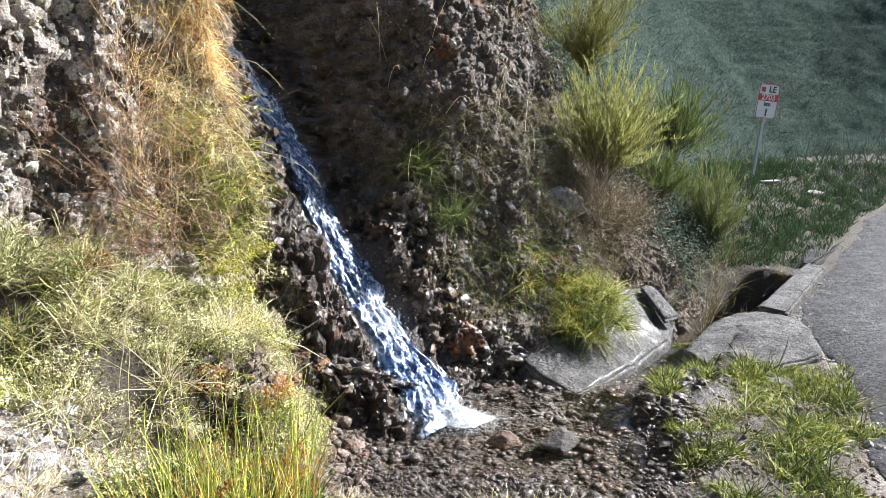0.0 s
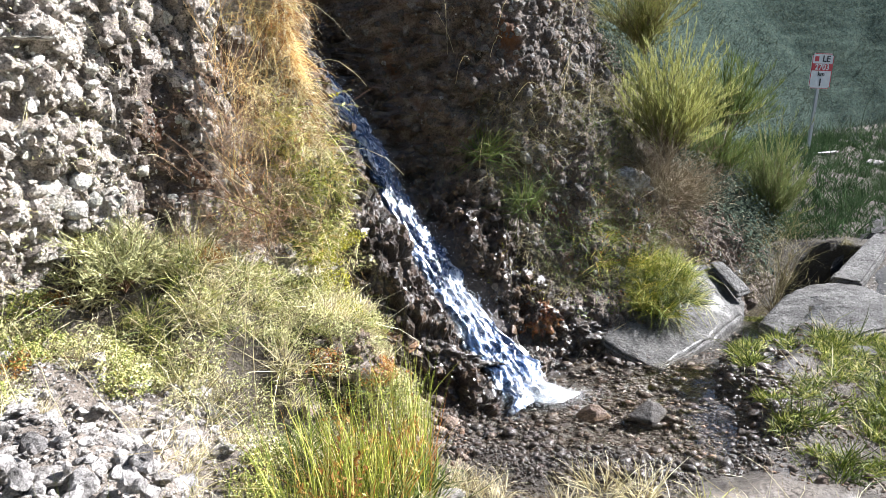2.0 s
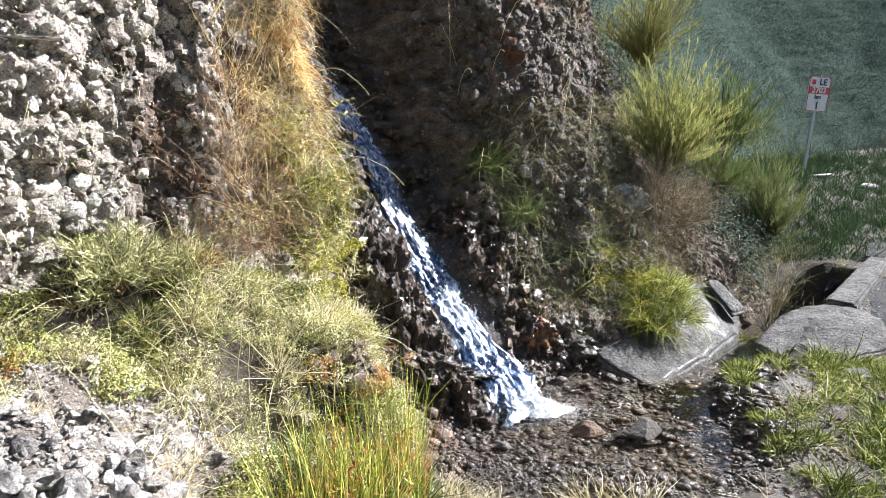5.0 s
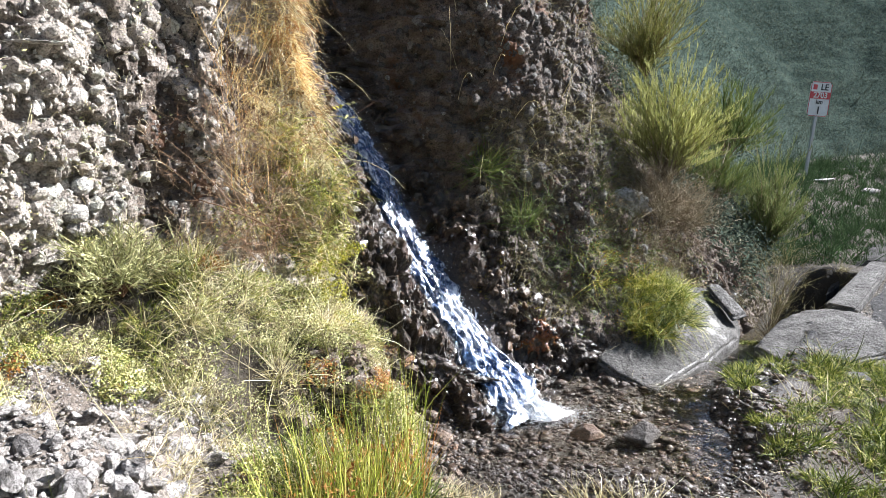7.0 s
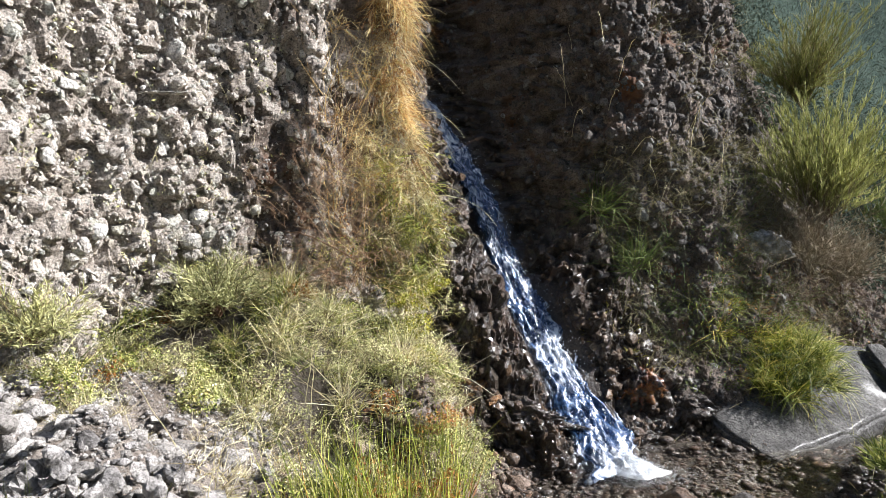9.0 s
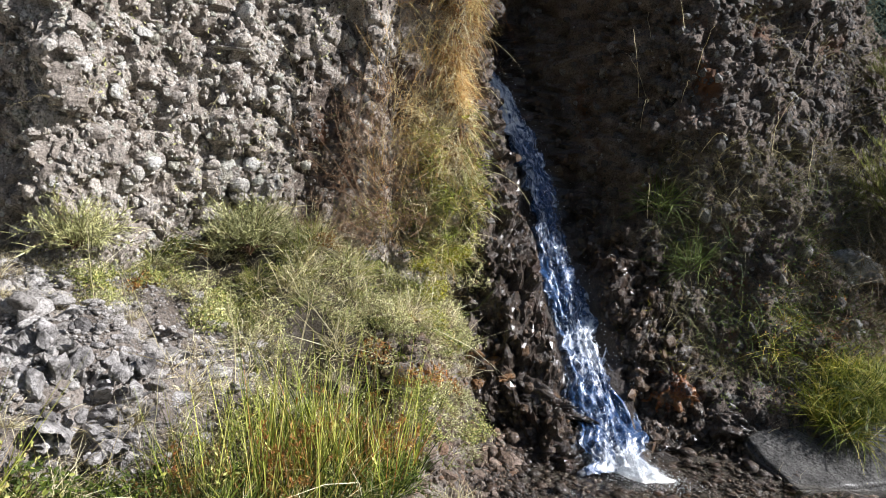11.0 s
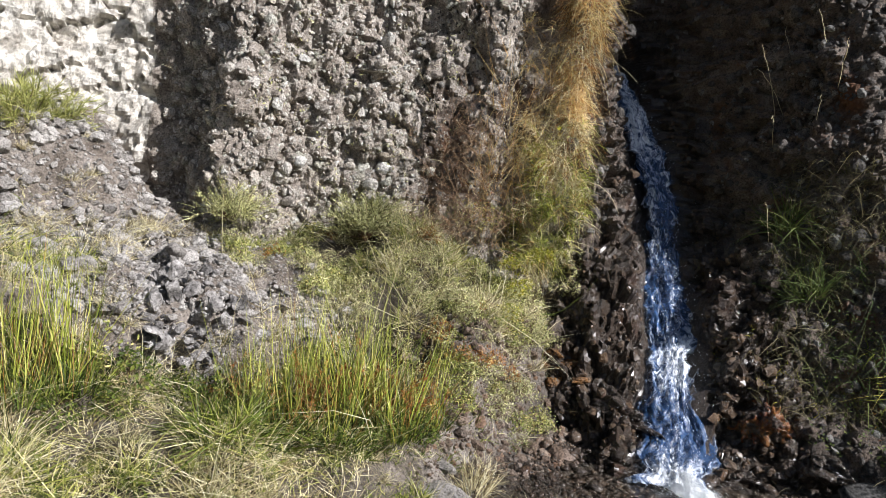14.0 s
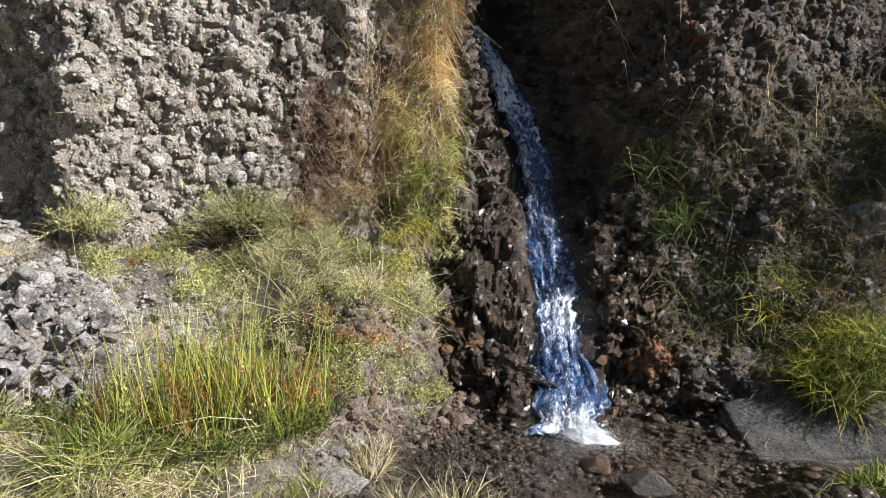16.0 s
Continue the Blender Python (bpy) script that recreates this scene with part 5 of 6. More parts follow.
def herb_mesh(n, radius, height, size, mat, seed):
    """A low leafy cushion: leaves spread through a dome, on fine stems."""
    r = np.random.default_rng(seed)
    d = unit(r.normal(size=(n, 3)))
    d[:, 2] = np.abs(d[:, 2])
    rad = r.uniform(.45, 1, n)[:, None] ** .6
    c = d * rad * np.array([radius, radius, height]) * (1 + .35 * fbm(d, 2.2, 2, seed)[:, None])
    v, t = leaves(c, unit(d + .9 * r.normal(size=d.shape)), size * r.uniform(.5, 1.3, n), r)
    k = r.integers(0, n, n // 14)
    lines = np.stack([c[k] * 0 + d[k] * np.array([radius * .2, radius * .2, 0]), c[k] * .55, c[k]], 1)
    v2, q2 = tubes(lines, np.full(len(k), .0015))
    return mesh_from("foliage", v, [t], mat), mesh_from("stalk_tangle", v2, [q2], M_TWIG)


HERBS = [herb_mesh(900, .13, .11, .0082, M_FORB, 150), herb_mesh(700, .14, .11, .0075, M_SAGE, 151), herb_mesh(800, .12, .12, .0088, M_FORB, 152), herb_mesh(300, .10, .10, .010, M_RUST, 153)]
HERBS.append(herb_mesh(700, .15, .17, .012, M_LUSH, 154))
r = np.random.default_rng(156)
for k, (x, y) in enumerate([(-.60, 1.98), (-.70, 2.12), (-.58, 2.22), (-.62, 2.40), (-.50, 2.50), (-.76, 1.90), (-.74, 1.72), (-.88, 1.60), (-1.02, 1.48), (-.86, 1.20), (-1.02, 1.04), (-.80, 1.0), (-1.16, .9), (-.98, 1.30)]):
    ob = new("herb")
    tagged(child("foliage", HERBS[4][0], ob), kind="stuff")
    tagged(child("stalk_tangle", HERBS[4][1], ob), kind="stuff")
    place(ob, x, y, None, (0, 0), k * 47, r.uniform(.7, 1.1))
    tagged(ob, "dark green leafy plant at the foot of rushes", "herb", "leafy plants among the rushes")
HLABEL = ["leafy green herb cushion on the bank", "grey-green thyme-like cushion on the bank", "leafy green herb cushion on the bank", "rust-coloured withered herb on the bank"]
r = np.random.default_rng(155)
sx, sy = region(1200, (-2.15, 1.9, -.6, 3.6), r, lambda x, y: on_bank(x, y) & (~bare(x, y) | clumped(x, y, 3, .3, 5)))
for k, (x, y) in enumerate(list(zip(sx, sy))[:210]):
    w = [0, 1, 1, 1, 2, 1, 1, 2, 1, 1, 0, 1, 1, 3][k % 14]
    ob = new("herb")
    tagged(child("foliage", HERBS[w][0], ob), kind="stuff")
    tagged(child("stalk_tangle", HERBS[w][1], ob), kind="stuff")
    place(ob, float(x), float(y), None, (r.uniform(-15, 15), r.uniform(-15, 15)), r.uniform(0, 360), r.uniform(.5, 1.05))
    tagged(ob, HLABEL[w], "herb", "herbs on the bank")


def shrub(name, at, radius, height, stems, twigs, mat, stem_mat, label, seed, leaf=.0, twig_len=.16, width=.004, spread=.55, wild=.3, thick=.004, parts=("brushwood", "foliage"), lift=.3, bare=.25, lobes=0.0):
    """Stems fanning from one foot, each dressed with fine upright twigs."""
    r = np.random.default_rng(seed)
    a = r.uniform(0, 6.283, stems)
    d = np.sqrt(r.uniform(0, 1, stems))
    tip = np.stack([radius * d * np.cos(a), radius * d * np.sin(a), height * (1 - .45 * d ** 2) * r.uniform(.7, 1.05, stems)], 1)
    tip = tip * (1 + lobes * fbm(tip, 3.2, 2, seed))[:, None]
    t = np.linspace(0, 1, 7)[None, :, None]
    lines = tip[:, None] * np.array([1, 1, 0]) * t ** 1.5 + tip[:, None] * np.array([0, 0, 1]) * t
    lines = lines + (.02 + .05 * wild) * np.cumsum(r.normal(size=lines.shape), 1) * t * .6
    ob = new(name)
    ob.matrix_basis = pose(*at)
    tagged(ob, label, "shrub")
    v, q = tubes(lines, r.uniform(.5, 1.3, stems) * thick, .25)
    tagged(child(parts[0], mesh_from(parts[0], v, [q], stem_mat), ob, "thin brown woody branches"), kind="stuff")
    k, s = r.integers(0, stems, twigs), r.uniform(bare, 1, twigs) ** .7
    i = np.minimum((s * 6).astype(int), 5)
    f = (s * 6 - i)[:, None]
    p = lines[k, i] * (1 - f) + lines[k, i + 1] * f
    dirs = unit(unit(lines[k, i + 1] - lines[k, i]) + spread * r.normal(size=p.shape) + np.array([0, 0, lift]))
    v, q, tt = blades(p, dirs, twig_len * np.exp(r.normal(0, .3, twigs)), np.full(twigs, width), r.uniform(0, .35, twigs), r, 2)
    bits = [(v, q, tt)]
    if leaf:
        m = twigs
        c = p + dirs * (twig_len * r.uniform(.1, 1, twigs))[:, None]
        v, t2 = leaves(c, unit(r.normal(size=c.shape)), leaf * r.uniform(.5, 1.3, m), r)
        bits.append((v, NO4, t2))
    vv, ff = join(bits)
    tagged(child(parts[1], mesh_from(parts[1], vv, ff, mat), ob), kind="stuff")
    return ob


BROOM = dict(lift=1.6, bare=.30, lobes=.22)
shrub("broom_shrub", (1.10, 6.00, 1.02), .47, 1.00, 300, 26000, M_BROOM, M_TWIG, "yellow-green broom shrub growing out of the slope", 161, .005, .055, .0042, .45, .8, .003, **BROOM)
shrub("broom_shrub", (1.36, 6.10, 1.28), .52, .50, 9, 420, M_BROOM, M_TWIG, "thin broom shrub leaning from the slope", 162, .006, .07, .005, .4, .5, **BROOM)
shrub("broom_shrub", (1.02, 6.80, 1.98), .46, .80, 200, 14000, M_BROOM3, M_TWIG, "olive broom shrub on top of the slope", 163, .005, .06, .0042, .5, .9, .003, lift=1.2, bare=.06, lobes=.3)
shrub("broom_shrub", (2.66, 8.2, -.10), .42, 1.32, 180, 12000, M_BROOM4, M_TWIG, "dull green broom shrub beside the ditch", 164, .007, .08, .0055, .5, .9, .003, lift=1.2, bare=.04, lobes=.35)
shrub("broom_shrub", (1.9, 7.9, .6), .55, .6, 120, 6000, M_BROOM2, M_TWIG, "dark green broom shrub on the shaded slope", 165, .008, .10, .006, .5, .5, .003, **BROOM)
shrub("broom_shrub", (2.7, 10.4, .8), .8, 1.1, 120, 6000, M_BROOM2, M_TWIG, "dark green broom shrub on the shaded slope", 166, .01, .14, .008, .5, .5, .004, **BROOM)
shrub("dead_shrub", (1.02, 5.72, .72), .42, .62, 70, 2600, M_BRUSH, M_BRUSH, "grey-brown dead brushwood on the slope", 167, 0, .16, .003, .8, 1.0, .002)
shrub("dead_shrub", (1.22, 6.10, .58), .36, .42, 60, 2200, M_BRUSH, M_BRUSH, "grey-brown dead brushwood above the culvert", 168, 0, .16, .003, .9, 1.0, .002)
shrub("dead_shrub", (2.0, 5.95, -.35), .40, .80, 44, 520, M_WITHER, M_BRUSH, "dead stalks leaning over the culvert pit", 174, 0, .16, .003, .8)


def thorny_shrub(base, count, seed, label, leafy=False):
    """Arching bare branches with side twigs, each branch a part."""
    r = np.random.default_rng(seed)
    ob = new("thorny_shrub")
    tagged(ob, label, "shrub")
    t = np.linspace(0, 1, 12)[:, None]
    for k in range(count):
        a = np.array(base) + r.normal(0, 1, 3) * np.array([.16, .03, .10])
        reach = r.uniform(.18, .55)
        end = unit(np.array([r.normal(-.25, .55), r.uniform(-.55, .05), r.uniform(.1, 1.0)])) * reach
        bow = r.normal(0, .10, 3) * reach * 2
        line = a + end * t + bow * 4 * t * (1 - t) + .016 * np.cumsum(r.normal(size=(12, 3)), 0) * t ** .5
        bits = [tubes(line[None], np.array([r.uniform(.0011, .0021)]), .4)]
        for j in range(r.integers(7, 14)):
            i = r.integers(2, 11)
            d = unit(unit(line[i] - line[i - 1]) + 1.1 * r.normal(size=3)) * r.uniform(.03, .15)
            tt = np.linspace(0, 1, 5)[:, None]
            tw = line[i] + d * tt + r.normal(0, .02, 3) * tt ** 2
            bits.append(tubes(tw[None], np.array([.0010]), .5))
            e = unit(unit(d) + 1.0 * r.normal(size=3)) * r.uniform(.02, .06)
            bits.append(tubes((tw[2] + e * tt)[None], np.array([.0009]), .5))
        vv, ff = join([(v, q, NO3) for v, q in bits])
        child("branch", mesh_from("branch", vv, ff, M_THORN), ob)
    return ob


thorny_shrub((-1.34, 3.18, 1.14), 24, 169, "bare thorny shrub with pale arching twigs on the buttress")
thorny_shrub((-1.54, 3.16, 1.24), 16, 170, "bare grey-brown thorny shrub in front of the rock")
thorny_shrub((-1.40, 3.24, 1.62), 24, 175, "bare reddish thorny shrub high on the buttress")
shrub("cushion_shrub", (-2.62, .85, 1.46), .38, .26, 90, 3800, M_BROOM, M_TWIG, "low green cushion shrub on the rock ledge", 171, 0, .09, .005, .6)
shrub("cushion_shrub", (-2.1, 1.95, 1.05), .20, .18, 60, 1500, M_SAGE, M_TWIG, "small grey-green cushion shrub at the foot of the face", 172, .008, .07, .004, .6)
shrub("cushion_shrub", (-1.85, 2.75, .98), .26, .28, 70, 2200, M_SAGE, M_TWIG, "grey-green cushion shrub at the foot of the face", 173, .009, .08, .004, .6)

for k, (x, y, h) in enumerate([(-.74, 1.80, .34), (-.66, 1.98, .40), (-.70, 2.12, .36), (-.60, 2.26, .38), (-.56, 2.46, .34), (-.86, 1.70, .30), (-.98, 1.20, .30), (-.76, 2.30, .32)]):
    z = float(ground_z(np.array([x]), np.array([y]))[0]) - .01
    shrub("withered_herb", (x, y, z), .11, h, 12, 240, M_RUST if k % 3 else M_FORB, M_TWIG, "tall rust and yellow withered herb among the rushes" if k % 3 else "tall yellow-green leafy herb among the rushes", 3400 + k, .011, .03, .0026, .8, .4, .0018, ("stalk_tangle", "foliage"))

# big tussocks overhanging the concrete apron, each grown together from several crowns
def tussock(at, radius, crowns, blade, mat, label, seed):
    r = np.random.default_rng(seed)
    ob = new("grass_tussock")
    ob.matrix_basis = pose(*at)
    tagged(ob, label, "grass")
    for k in range(crowns):
        a, d = r.uniform(0, 6.283), radius * math.sqrt(r.uniform(0, 1))
        c = child("crown", tuft_mesh("crown", 170, .055, blade * r.uniform(.7, 1.15), 1.3, .0052, 1.3, mat if k % 4 else M_LUSH, seed + k, 4), ob)
        c.matrix_basis = pose(d * math.cos(a), d * math.sin(a) * .7, .10 * (1 - (d / radius) ** 2) - .16 * d / radius * math.sin(-a), r.uniform(0, 40), r.uniform(-25, 25), r.uniform(0, 360))


tussock((.66, 4.98, .22), .36, 36, .29, M_TUSSOCK, "large yellow-green grass tussock overhanging the concrete apron", 1810)
tussock((.34, 5.00, .58), .18, 10, .20, M_TUSSOCK, "yellow-green tussock on the slope above the apron", 1870)
tussock((.54, 5.16, .50), .16, 8, .18, M_RUST, "rust-brown withered tussock on the slope above the apron", 1890)
tussock((.94, 5.02, .22), .24, 18, .24, M_GREEN, "yellow-green grass tussock at the concrete apron", 1840)
ob = new("grass_tussock", tuft_mesh("grass_tussock", 160, .07, .34, 1.0, .007, 1.1, M_BROOM2, 183, 4))
place(ob, -.36, 4.92, 1.32, (35, 0), 0, 1.0)
tagged(ob, "green long-bladed tussock on the shaded rock", "grass")
ob = new("grass_tussock", tuft_mesh("grass_tussock", 160, .08, .32, 1.0, .006, 1.1, M_BROOM2, 184, 4))
place(ob, -.1, 4.82, .95, (40, 0), 0, 1.0)
tagged(ob, "green drooping tussock on the shaded rock", "grass")



def stalk(base, tip, sag, thick, label, seed, mat=None):
    """One long dry stalk with a nodding end."""
    r = np.random.default_rng(seed)
    t = np.linspace(0, 1, 12)[:, None]
    a, b = np.array(base), np.array(tip)
    line = a + (b - a) * t + np.array([0, 0, -sag]) * t ** 3 + np.array([0, 0, sag * .8]) * t * (1 - t) + .006 * np.cumsum(r.normal(size=(12, 3)), 0) * t
    v, q = tubes(line[None], np.array([thick]), .5)
    return tagged(new("dry_stalk", mesh_from("dry_stalk", v, [q], mat or M_DRY)), label, "stalk")


r = np.random.default_rng(230)
for k in range(16):
    u, z = np.array([r.uniform(NR - .6, NR + 1.8)]), np.array([r.uniform(1.1, 2.4)])
    p, n = cliff(u, z)
    d = n[0] * r.uniform(.1, .25) + np.array([r.normal(0, .08), 0, r.uniform(.25, .45)])
    stalk(p[0] - n[0] * .03, p[0] + d, r.uniform(.05, .16), .0022, "long pale dry stalk on the shaded rock", 240 + k)
for k in range(10):
    u, z = np.array([r.uniform(10.6, NL - .2)]), np.array([r.uniform(1.3, 2.4)])
    p, n = cliff(u, z)
    d = n[0] * r.uniform(.15, .35) + np.array([r.normal(0, .1), 0, r.uniform(-.1, .35)])
    stalk(p[0] - n[0] * .03, p[0] + d, r.uniform(.1, .3), .002, "pale curved dry stalk on the buttress", 260 + k)
for k in range(12):
    x, y = r.uniform(-1.9, -.8), r.uniform(1.6, 3.1)
    z = float(ground_z(np.array([x]), np.array([y]))[0])
    stalk((x, y, z - .02), (x + r.normal(0, .08), y + r.normal(0, .08), z + r.uniform(.3, .55)), .03, .0018, "thin upright dry stalk on the bank", 280 + k)
# the branch that reaches across the hollow in the face
stalk((-1.30, 3.18, 1.22), (-1.72, 3.22, 1.42), .04, .0055, "pale bare branch lying against the rock", 301, M_TWIG)
stalk((-1.50, 3.20, 1.34), (-1.78, 3.10, 1.72), .03, .0035, "pale bare branch lying against the rock", 302, M_TWIG)
stalk((-1.42, 3.18, 1.28), (-1.58, 3.12, 1.78), .02, .003, "pale bare branch lying against the rock", 303, M_TWIG)
stalk((-2.30, 2.93, 1.80), (-2.10, 3.12, 1.86), .06, .003, "thin pale root hanging under the ledge", 304, M_TWIG)
for k, (x, y, z) in enumerate([(-1.08, 3.46, .80), (-1.0, 3.34, .66), (-1.12, 3.40, .92), (-.98, 3.52, 1.0)]):
    ob = new("moss", herb_mesh(420, .10, .07, .008, M_MOSS, 310 + k)[0])
    place(ob, x, y, z, (25, 15), k * 80)
    tagged(ob, "yellow-green moss cushion on the bank's edge", "moss")
twig = new("leafy_twig")
tagged(twig, "small twig with yellow-green leaves beside the fall", "twig")
t = np.linspace(0, 1, 8)[:, None]
lines = np.stack([np.array([-1.14, 3.62, 1.75]) + np.array([dx, dy, dz]) * t + np.array([0, 0, -.05]) * t ** 2 for dx, dy, dz in ((.14, -.03, .10), (.22, -.02, .12), (.24, .03, .02))])
v, q = tubes(lines, np.full(3, .0016))
child("stem", mesh_from("stem", v, [q], M_TWIG), twig)
rr = np.random.default_rng(330)
for k in range(9):
    c = lines[k % 3, 4 + k // 3][None]
    v, f = leaves(c, unit(np.array([[.2, -.8, .5]]) + .4 * rr.normal(size=(1, 3))), np.array([.018]), rr)
    child("leaf", mesh_from("leaf", v, [f], M_MOSS if k % 3 == 0 else M_SAGE), twig)

# ---- running water ----
fl = np.concatenate([[0], np.cumsum(np.linalg.norm(np.diff(FALL, axis=0), axis=1))])


def on_fall(s, across, lift):
    """A point on the fall: s metres from its top, metres to the side and above the bed."""
    c = np.stack([np.interp(s, fl, FALL[:, k]) for k in range(3)], 1)
    c2 = np.stack([np.interp(s + .05, fl, FALL[:, k]) for k in range(3)], 1)
    c1 = np.stack([np.interp(s - .05, fl, FALL[:, k]) for k in range(3)], 1)
    d = unit(c2 - c1)
    side = unit(np.cross(d, np.array([.55, -.45, .7])))
    up = np.cross(side, d)
    return c + side * across[:, None] + up * lift[:, None]


def fall_width(s):
    return np.interp(s, [0, .6, 1.2, 2.0, 2.5, 3.2, fl[-1]], [.075, .095, .12, .14, .165, .20, .21])


fall = new("waterfall")
tagged(fall, "narrow white cascade of stream water running down the rock", "waterfall")
r = np.random.default_rng(191)


def water_sheet(name, seed, half, raise_by, froth_by, holes, thin_by, label):
    """A ragged sheet of running water; faces are left out where it tears open."""
    ss, cc = np.arange(.0, fl[-1], .009), np.linspace(-1, 1, 44)
    S, C = np.meshgrid(ss, cc, indexing="ij")
    sr, cr = S.ravel(), C.ravel()
    w = fall_width(sr) * half
    pp = np.stack([sr * .5, cr * w * 2.2, 0 * w], 1)
    rough = smooth(1.2, 2.6, sr)
    lift = raise_by + .03 * (1 - cr ** 2) + (.010 + .016 * rough) * fbm(pp, 18, 2, seed) + .008 * fbm(pp, 60, 2, seed + 4)
    lift = lift - .03 * smooth(.8, 1, np.abs(cr))
    edge = 1 + .35 * fbm(np.stack([sr, np.sign(cr), 0 * sr], 1), 3, 2, seed + 9) + .35 * fbm(np.stack([sr, np.sign(cr), 0 * sr], 1), 11, 2, seed + 10)
    v = on_fall(sr, cr * w * edge, lift)
    idx = np.arange(len(v)).reshape(S.shape)
    quads = np.stack([idx[:-1, :-1].ravel(), idx[1:, :-1].ravel(), idx[1:, 1:].ravel(), idx[:-1, 1:].ravel()], 1)
    tear = fbm(pp * np.array([1.4, 1.0, 1]), 15, 2, seed + 20) + .35 * (1 - np.abs(cr)) - .55 * smooth(.6, 1, np.abs(cr))
    quads = quads[tear[quads[:, 0]] > holes]
    me = mesh_from(name, v, [quads], M_FALL)
    for key, val in (("flow_down", sr), ("flow_across", cr * w + seed), ("froth", froth_by + .16 * np.exp(-((v[:, 2] - .46) / .13) ** 2) - .05 * np.exp(-((v[:, 2] - .2) / .10) ** 2) + .16 * smooth(.10, .0, v[:, 2]) + .06 * smooth(1.0, 1.7, v[:, 2]) + .09 * fbm(pp, 7, 2, seed + 40)), ("body", thin_by + .25 * smooth(1.0, 1.6, v[:, 2]) - .75 * np.abs(cr) ** 3)):
        at = me.attributes.new(key, "FLOAT", "POINT")
        at.data.foreach_set("value", np.asarray(val, np.float32))
    return child(name, me, fall, label)


water_sheet("water_sheet", 3, 1.15, .0, -.11, -9, .30, "bluish water sheet streaked white")
water_sheet("water_veil", 31, 1.05, .022, -.06, -9, .02, "torn white veil of splashing water")
# drops thrown off
n = 900
s0 = r.uniform(.5, fl[-1], n)
pos = on_fall(s0, fall_width(s0) * r.normal(0, .85, n), .04 + .06 * r.exponential(.6, n))
tagged(child("spray", stone_heap("spray", SHAPES1, pos, turns(n, r), r.uniform(.0012, .0045, n), M_FOAM, np.zeros(n)), fall, "spray drops"), kind="stuff")
# froth where it lands
n = 9000
a, d = r.uniform(0, 6.283, n), np.abs(r.normal(0, .55, n))
pos = np.stack([.0 + .27 * d * np.cos(a), 3.79 + .13 * d * np.sin(a), -.03 + .09 * np.exp(-(d / .6) ** 2) * r.uniform(.1, 1, n) ** 1.5], 1)
tagged(child("froth", stone_heap("froth", SHAPES1, pos, turns(n, r), r.uniform(.0009, .003, n), M_FOAM, np.zeros(n)), fall, "white froth at the foot"), kind="stuff")

fa, fd = np.meshgrid(np.linspace(0, 6.2832, 70), np.linspace(0.0, 1, 36))
fx, fy = .01 + .19 * fd * np.cos(fa) * (1 + .25 * np.sin(3 * fa)), 3.80 + .105 * fd * np.sin(fa) * (1 + .2 * np.cos(2 * fa))
fp = np.stack([fx.ravel(), fy.ravel(), 0 * fx.ravel()], 1)
fz = -.045 + .055 * (1 - fd.ravel() ** 1.5) + (.020 * fbm(fp, 22, 3, 5) + .010 * fbm(fp, 60, 2, 6)) * (1 - .6 * fd.ravel())
idx = np.arange(fx.size).reshape(fx.shape)
quads = np.stack([idx[:-1, :-1].ravel(), idx[1:, :-1].ravel(), idx[1:, 1:].ravel(), idx[:-1, 1:].ravel()], 1)
child("foam_mound", mesh_from("foam_mound", np.stack([fx.ravel(), fy.ravel(), fz], 1), [quads], M_FOAM), fall, "white foam churning at the foot")

# shallow stream
wx, wy = np.arange(-.75, 2.5, .03), np.arange(2.7, 6.4, .03)
X, Y = np.meshgrid(wx, wy)
level = -.034 - .09 * smooth(4.1, 5.0, Y) - .25 * smooth(5.3, 6.2, Y)
gz = ground_z(X, Y)
ok = (gz < level + .02) & ((np.hypot((X - .3) / 1.0, (Y - 3.6) / .9) < 1) | (line_distance(X, Y, CHANNEL)[0] < .3))
pv = np.stack([X.ravel(), Y.ravel(), (level + .004 * fbm(np.stack([X.ravel(), Y.ravel(), 0 * X.ravel()], 1), 9, 2, 3).reshape(X.shape)).ravel()], 1)
idx = np.arange(len(pv)).reshape(X.shape)
cell = (ok[:-1, :-1] | ok[1:, 1:] | ok[:-1, 1:] | ok[1:, :-1]).ravel()
quads = np.stack([idx[:-1, :-1].ravel(), idx[:-1, 1:].ravel(), idx[1:, 1:].ravel(), idx[1:, :-1].ravel()], 1)[cell]
used = np.unique(quads)
remap = np.zeros(len(pv), int)
remap[used] = np.arange(len(used))
water = new("water", mesh_from("water", pv[used], [remap[quads]], M_POOL))
water.visible_shadow = False
tagged(water, "clear shallow stream water over brown pebbles", "water", kind="structure")

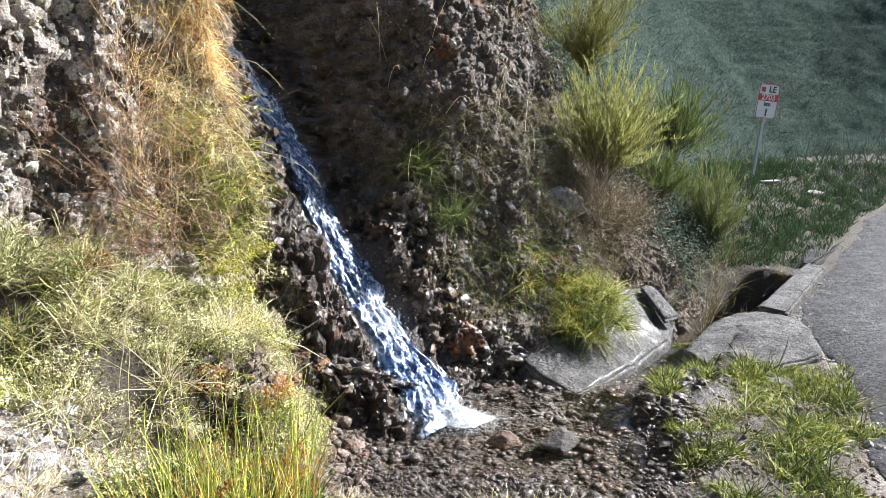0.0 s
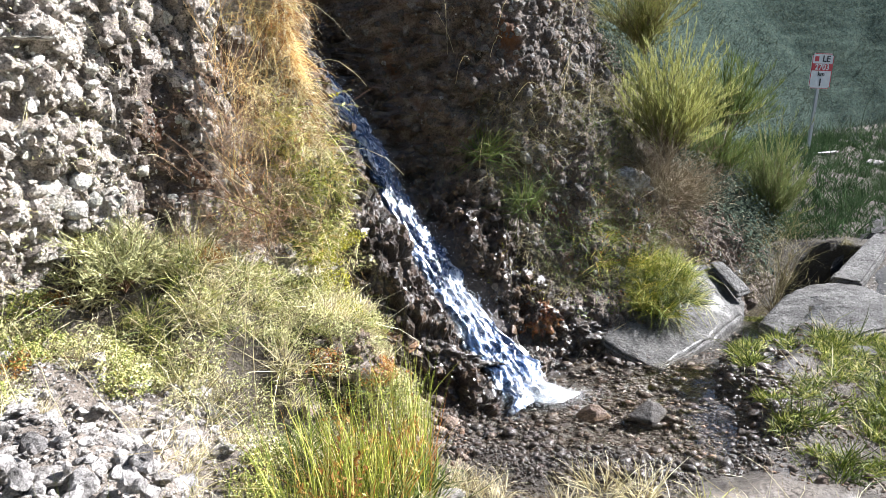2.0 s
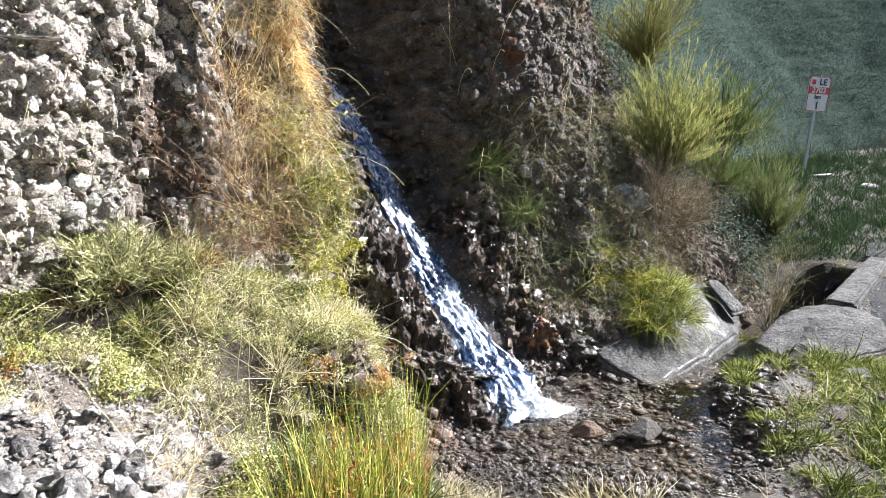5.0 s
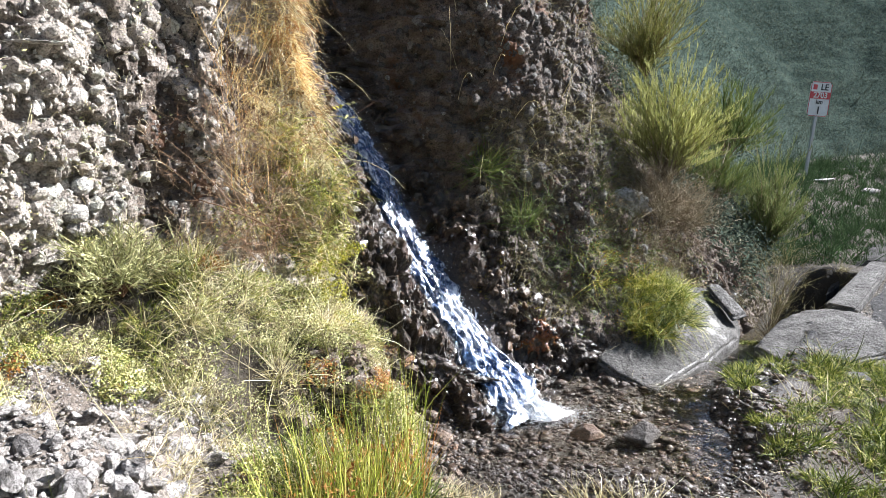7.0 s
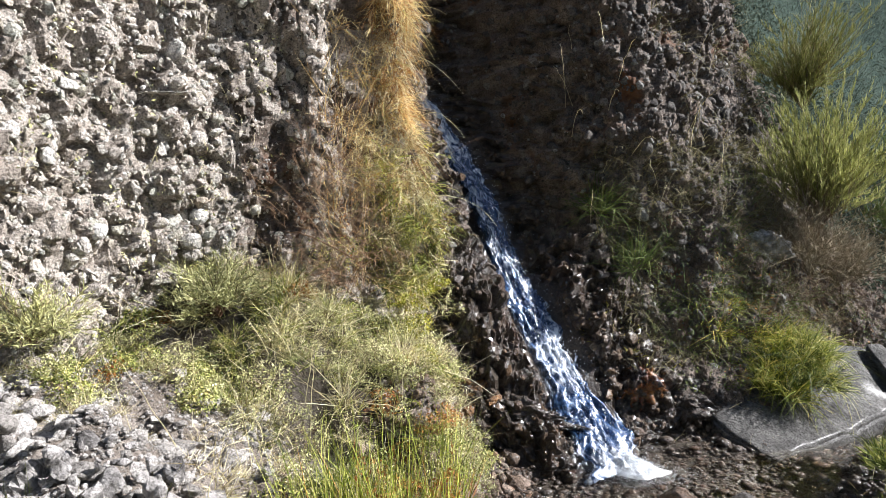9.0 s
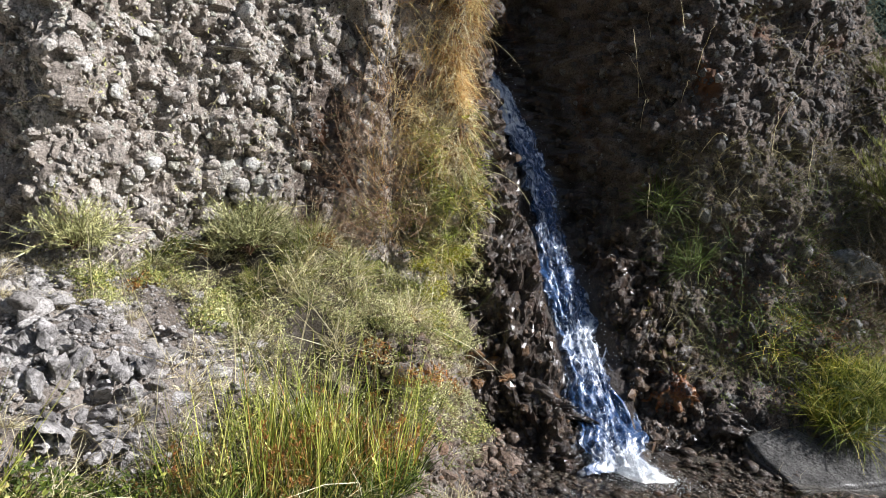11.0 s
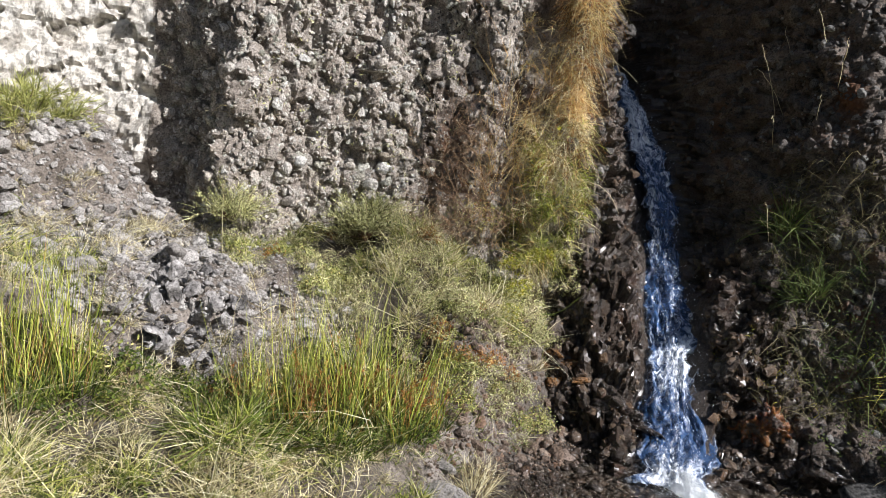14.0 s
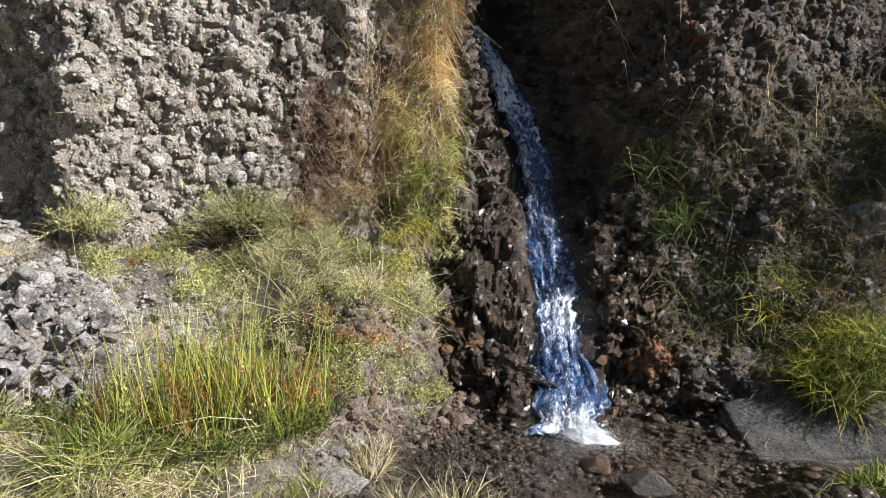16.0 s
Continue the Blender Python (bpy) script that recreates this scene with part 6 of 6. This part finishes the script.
# ---- road sign ----
sign = new("road_sign")
sign.matrix_basis = pose(4.79, 13.0, float(ground_z(np.array([4.79]), np.array([13.0]))[0]) - .05, 0, 6, 14)
tagged(sign, "white kilometre sign with red bands on a grey steel post", "road sign")
bot = 1.42 - sign.matrix_basis.translation.z
post = part("post", box_bm(.06, .04, bot + .5, (0, .03, (bot + .5) / 2 - .1)), M_STEEL, sign, "galvanised steel post")
panel_bm = box_bm(.40, .012, .60, (0, 0, bot + .30), 0)
bmesh.ops.bevel(panel_bm, geom=[e for e in panel_bm.edges if abs(e.verts[0].co.y - e.verts[1].co.y) > .01], offset=.035, segments=5, affect="EDGES")
panel = part("panel", panel_bm, M_WHITE, sign)
for sx_, sz_, w_, h_ in ((0, .592, .33, .010), (0, .008, .33, .010), (-.192, .30, .010, .53), (.192, .30, .010, .53), (0, .365, .372, .12)):
    part("red_band", box_bm(w_, .004, h_, (sx_, -.009, bot + sz_), 0), M_SIGNRED, panel, "red painted band")


def lettering(text, size, x, z, mat):
    cu = bpy.data.curves.new("lettering", "FONT")
    cu.body, cu.size, cu.align_x, cu.align_y, cu.extrude = text, size, "CENTER", "CENTER", .0015
    cu.offset = size * .02
    tmp = bpy.data.objects.new("lettering", cu)
    me = bpy.data.meshes.new_from_object(tmp)
    bpy.data.objects.remove(tmp)
    me.materials.append(mat)
    ob = child("lettering", me, panel)
    ob.matrix_basis = pose(x, -.014, z, 90, 0, 0)
    return ob


lettering("LE", .15, .06, bot + .505, M_BLACK)
lettering("2703", .135, 0, bot + .365, M_WHITE)
lettering("km", .105, 0, bot + .25, M_BLACK)
lettering("1", .18, 0, bot + .10, M_BLACK)
part("emblem", box_bm(.075, .004, .085, (-.115, -.009, bot + .505), 0), M_SIGNRED, panel, "small red emblem shape")
rock_thing(4.95, 12.6, .16, (1.3, .9, .6), M_SCREE, 0, "grey stone on the grass verge near the sign", 201)
rock_thing(5.75, 12.7, .17, (1.2, .9, .7), M_SCREE, 0, "grey stone on the grass verge near the sign", 202)
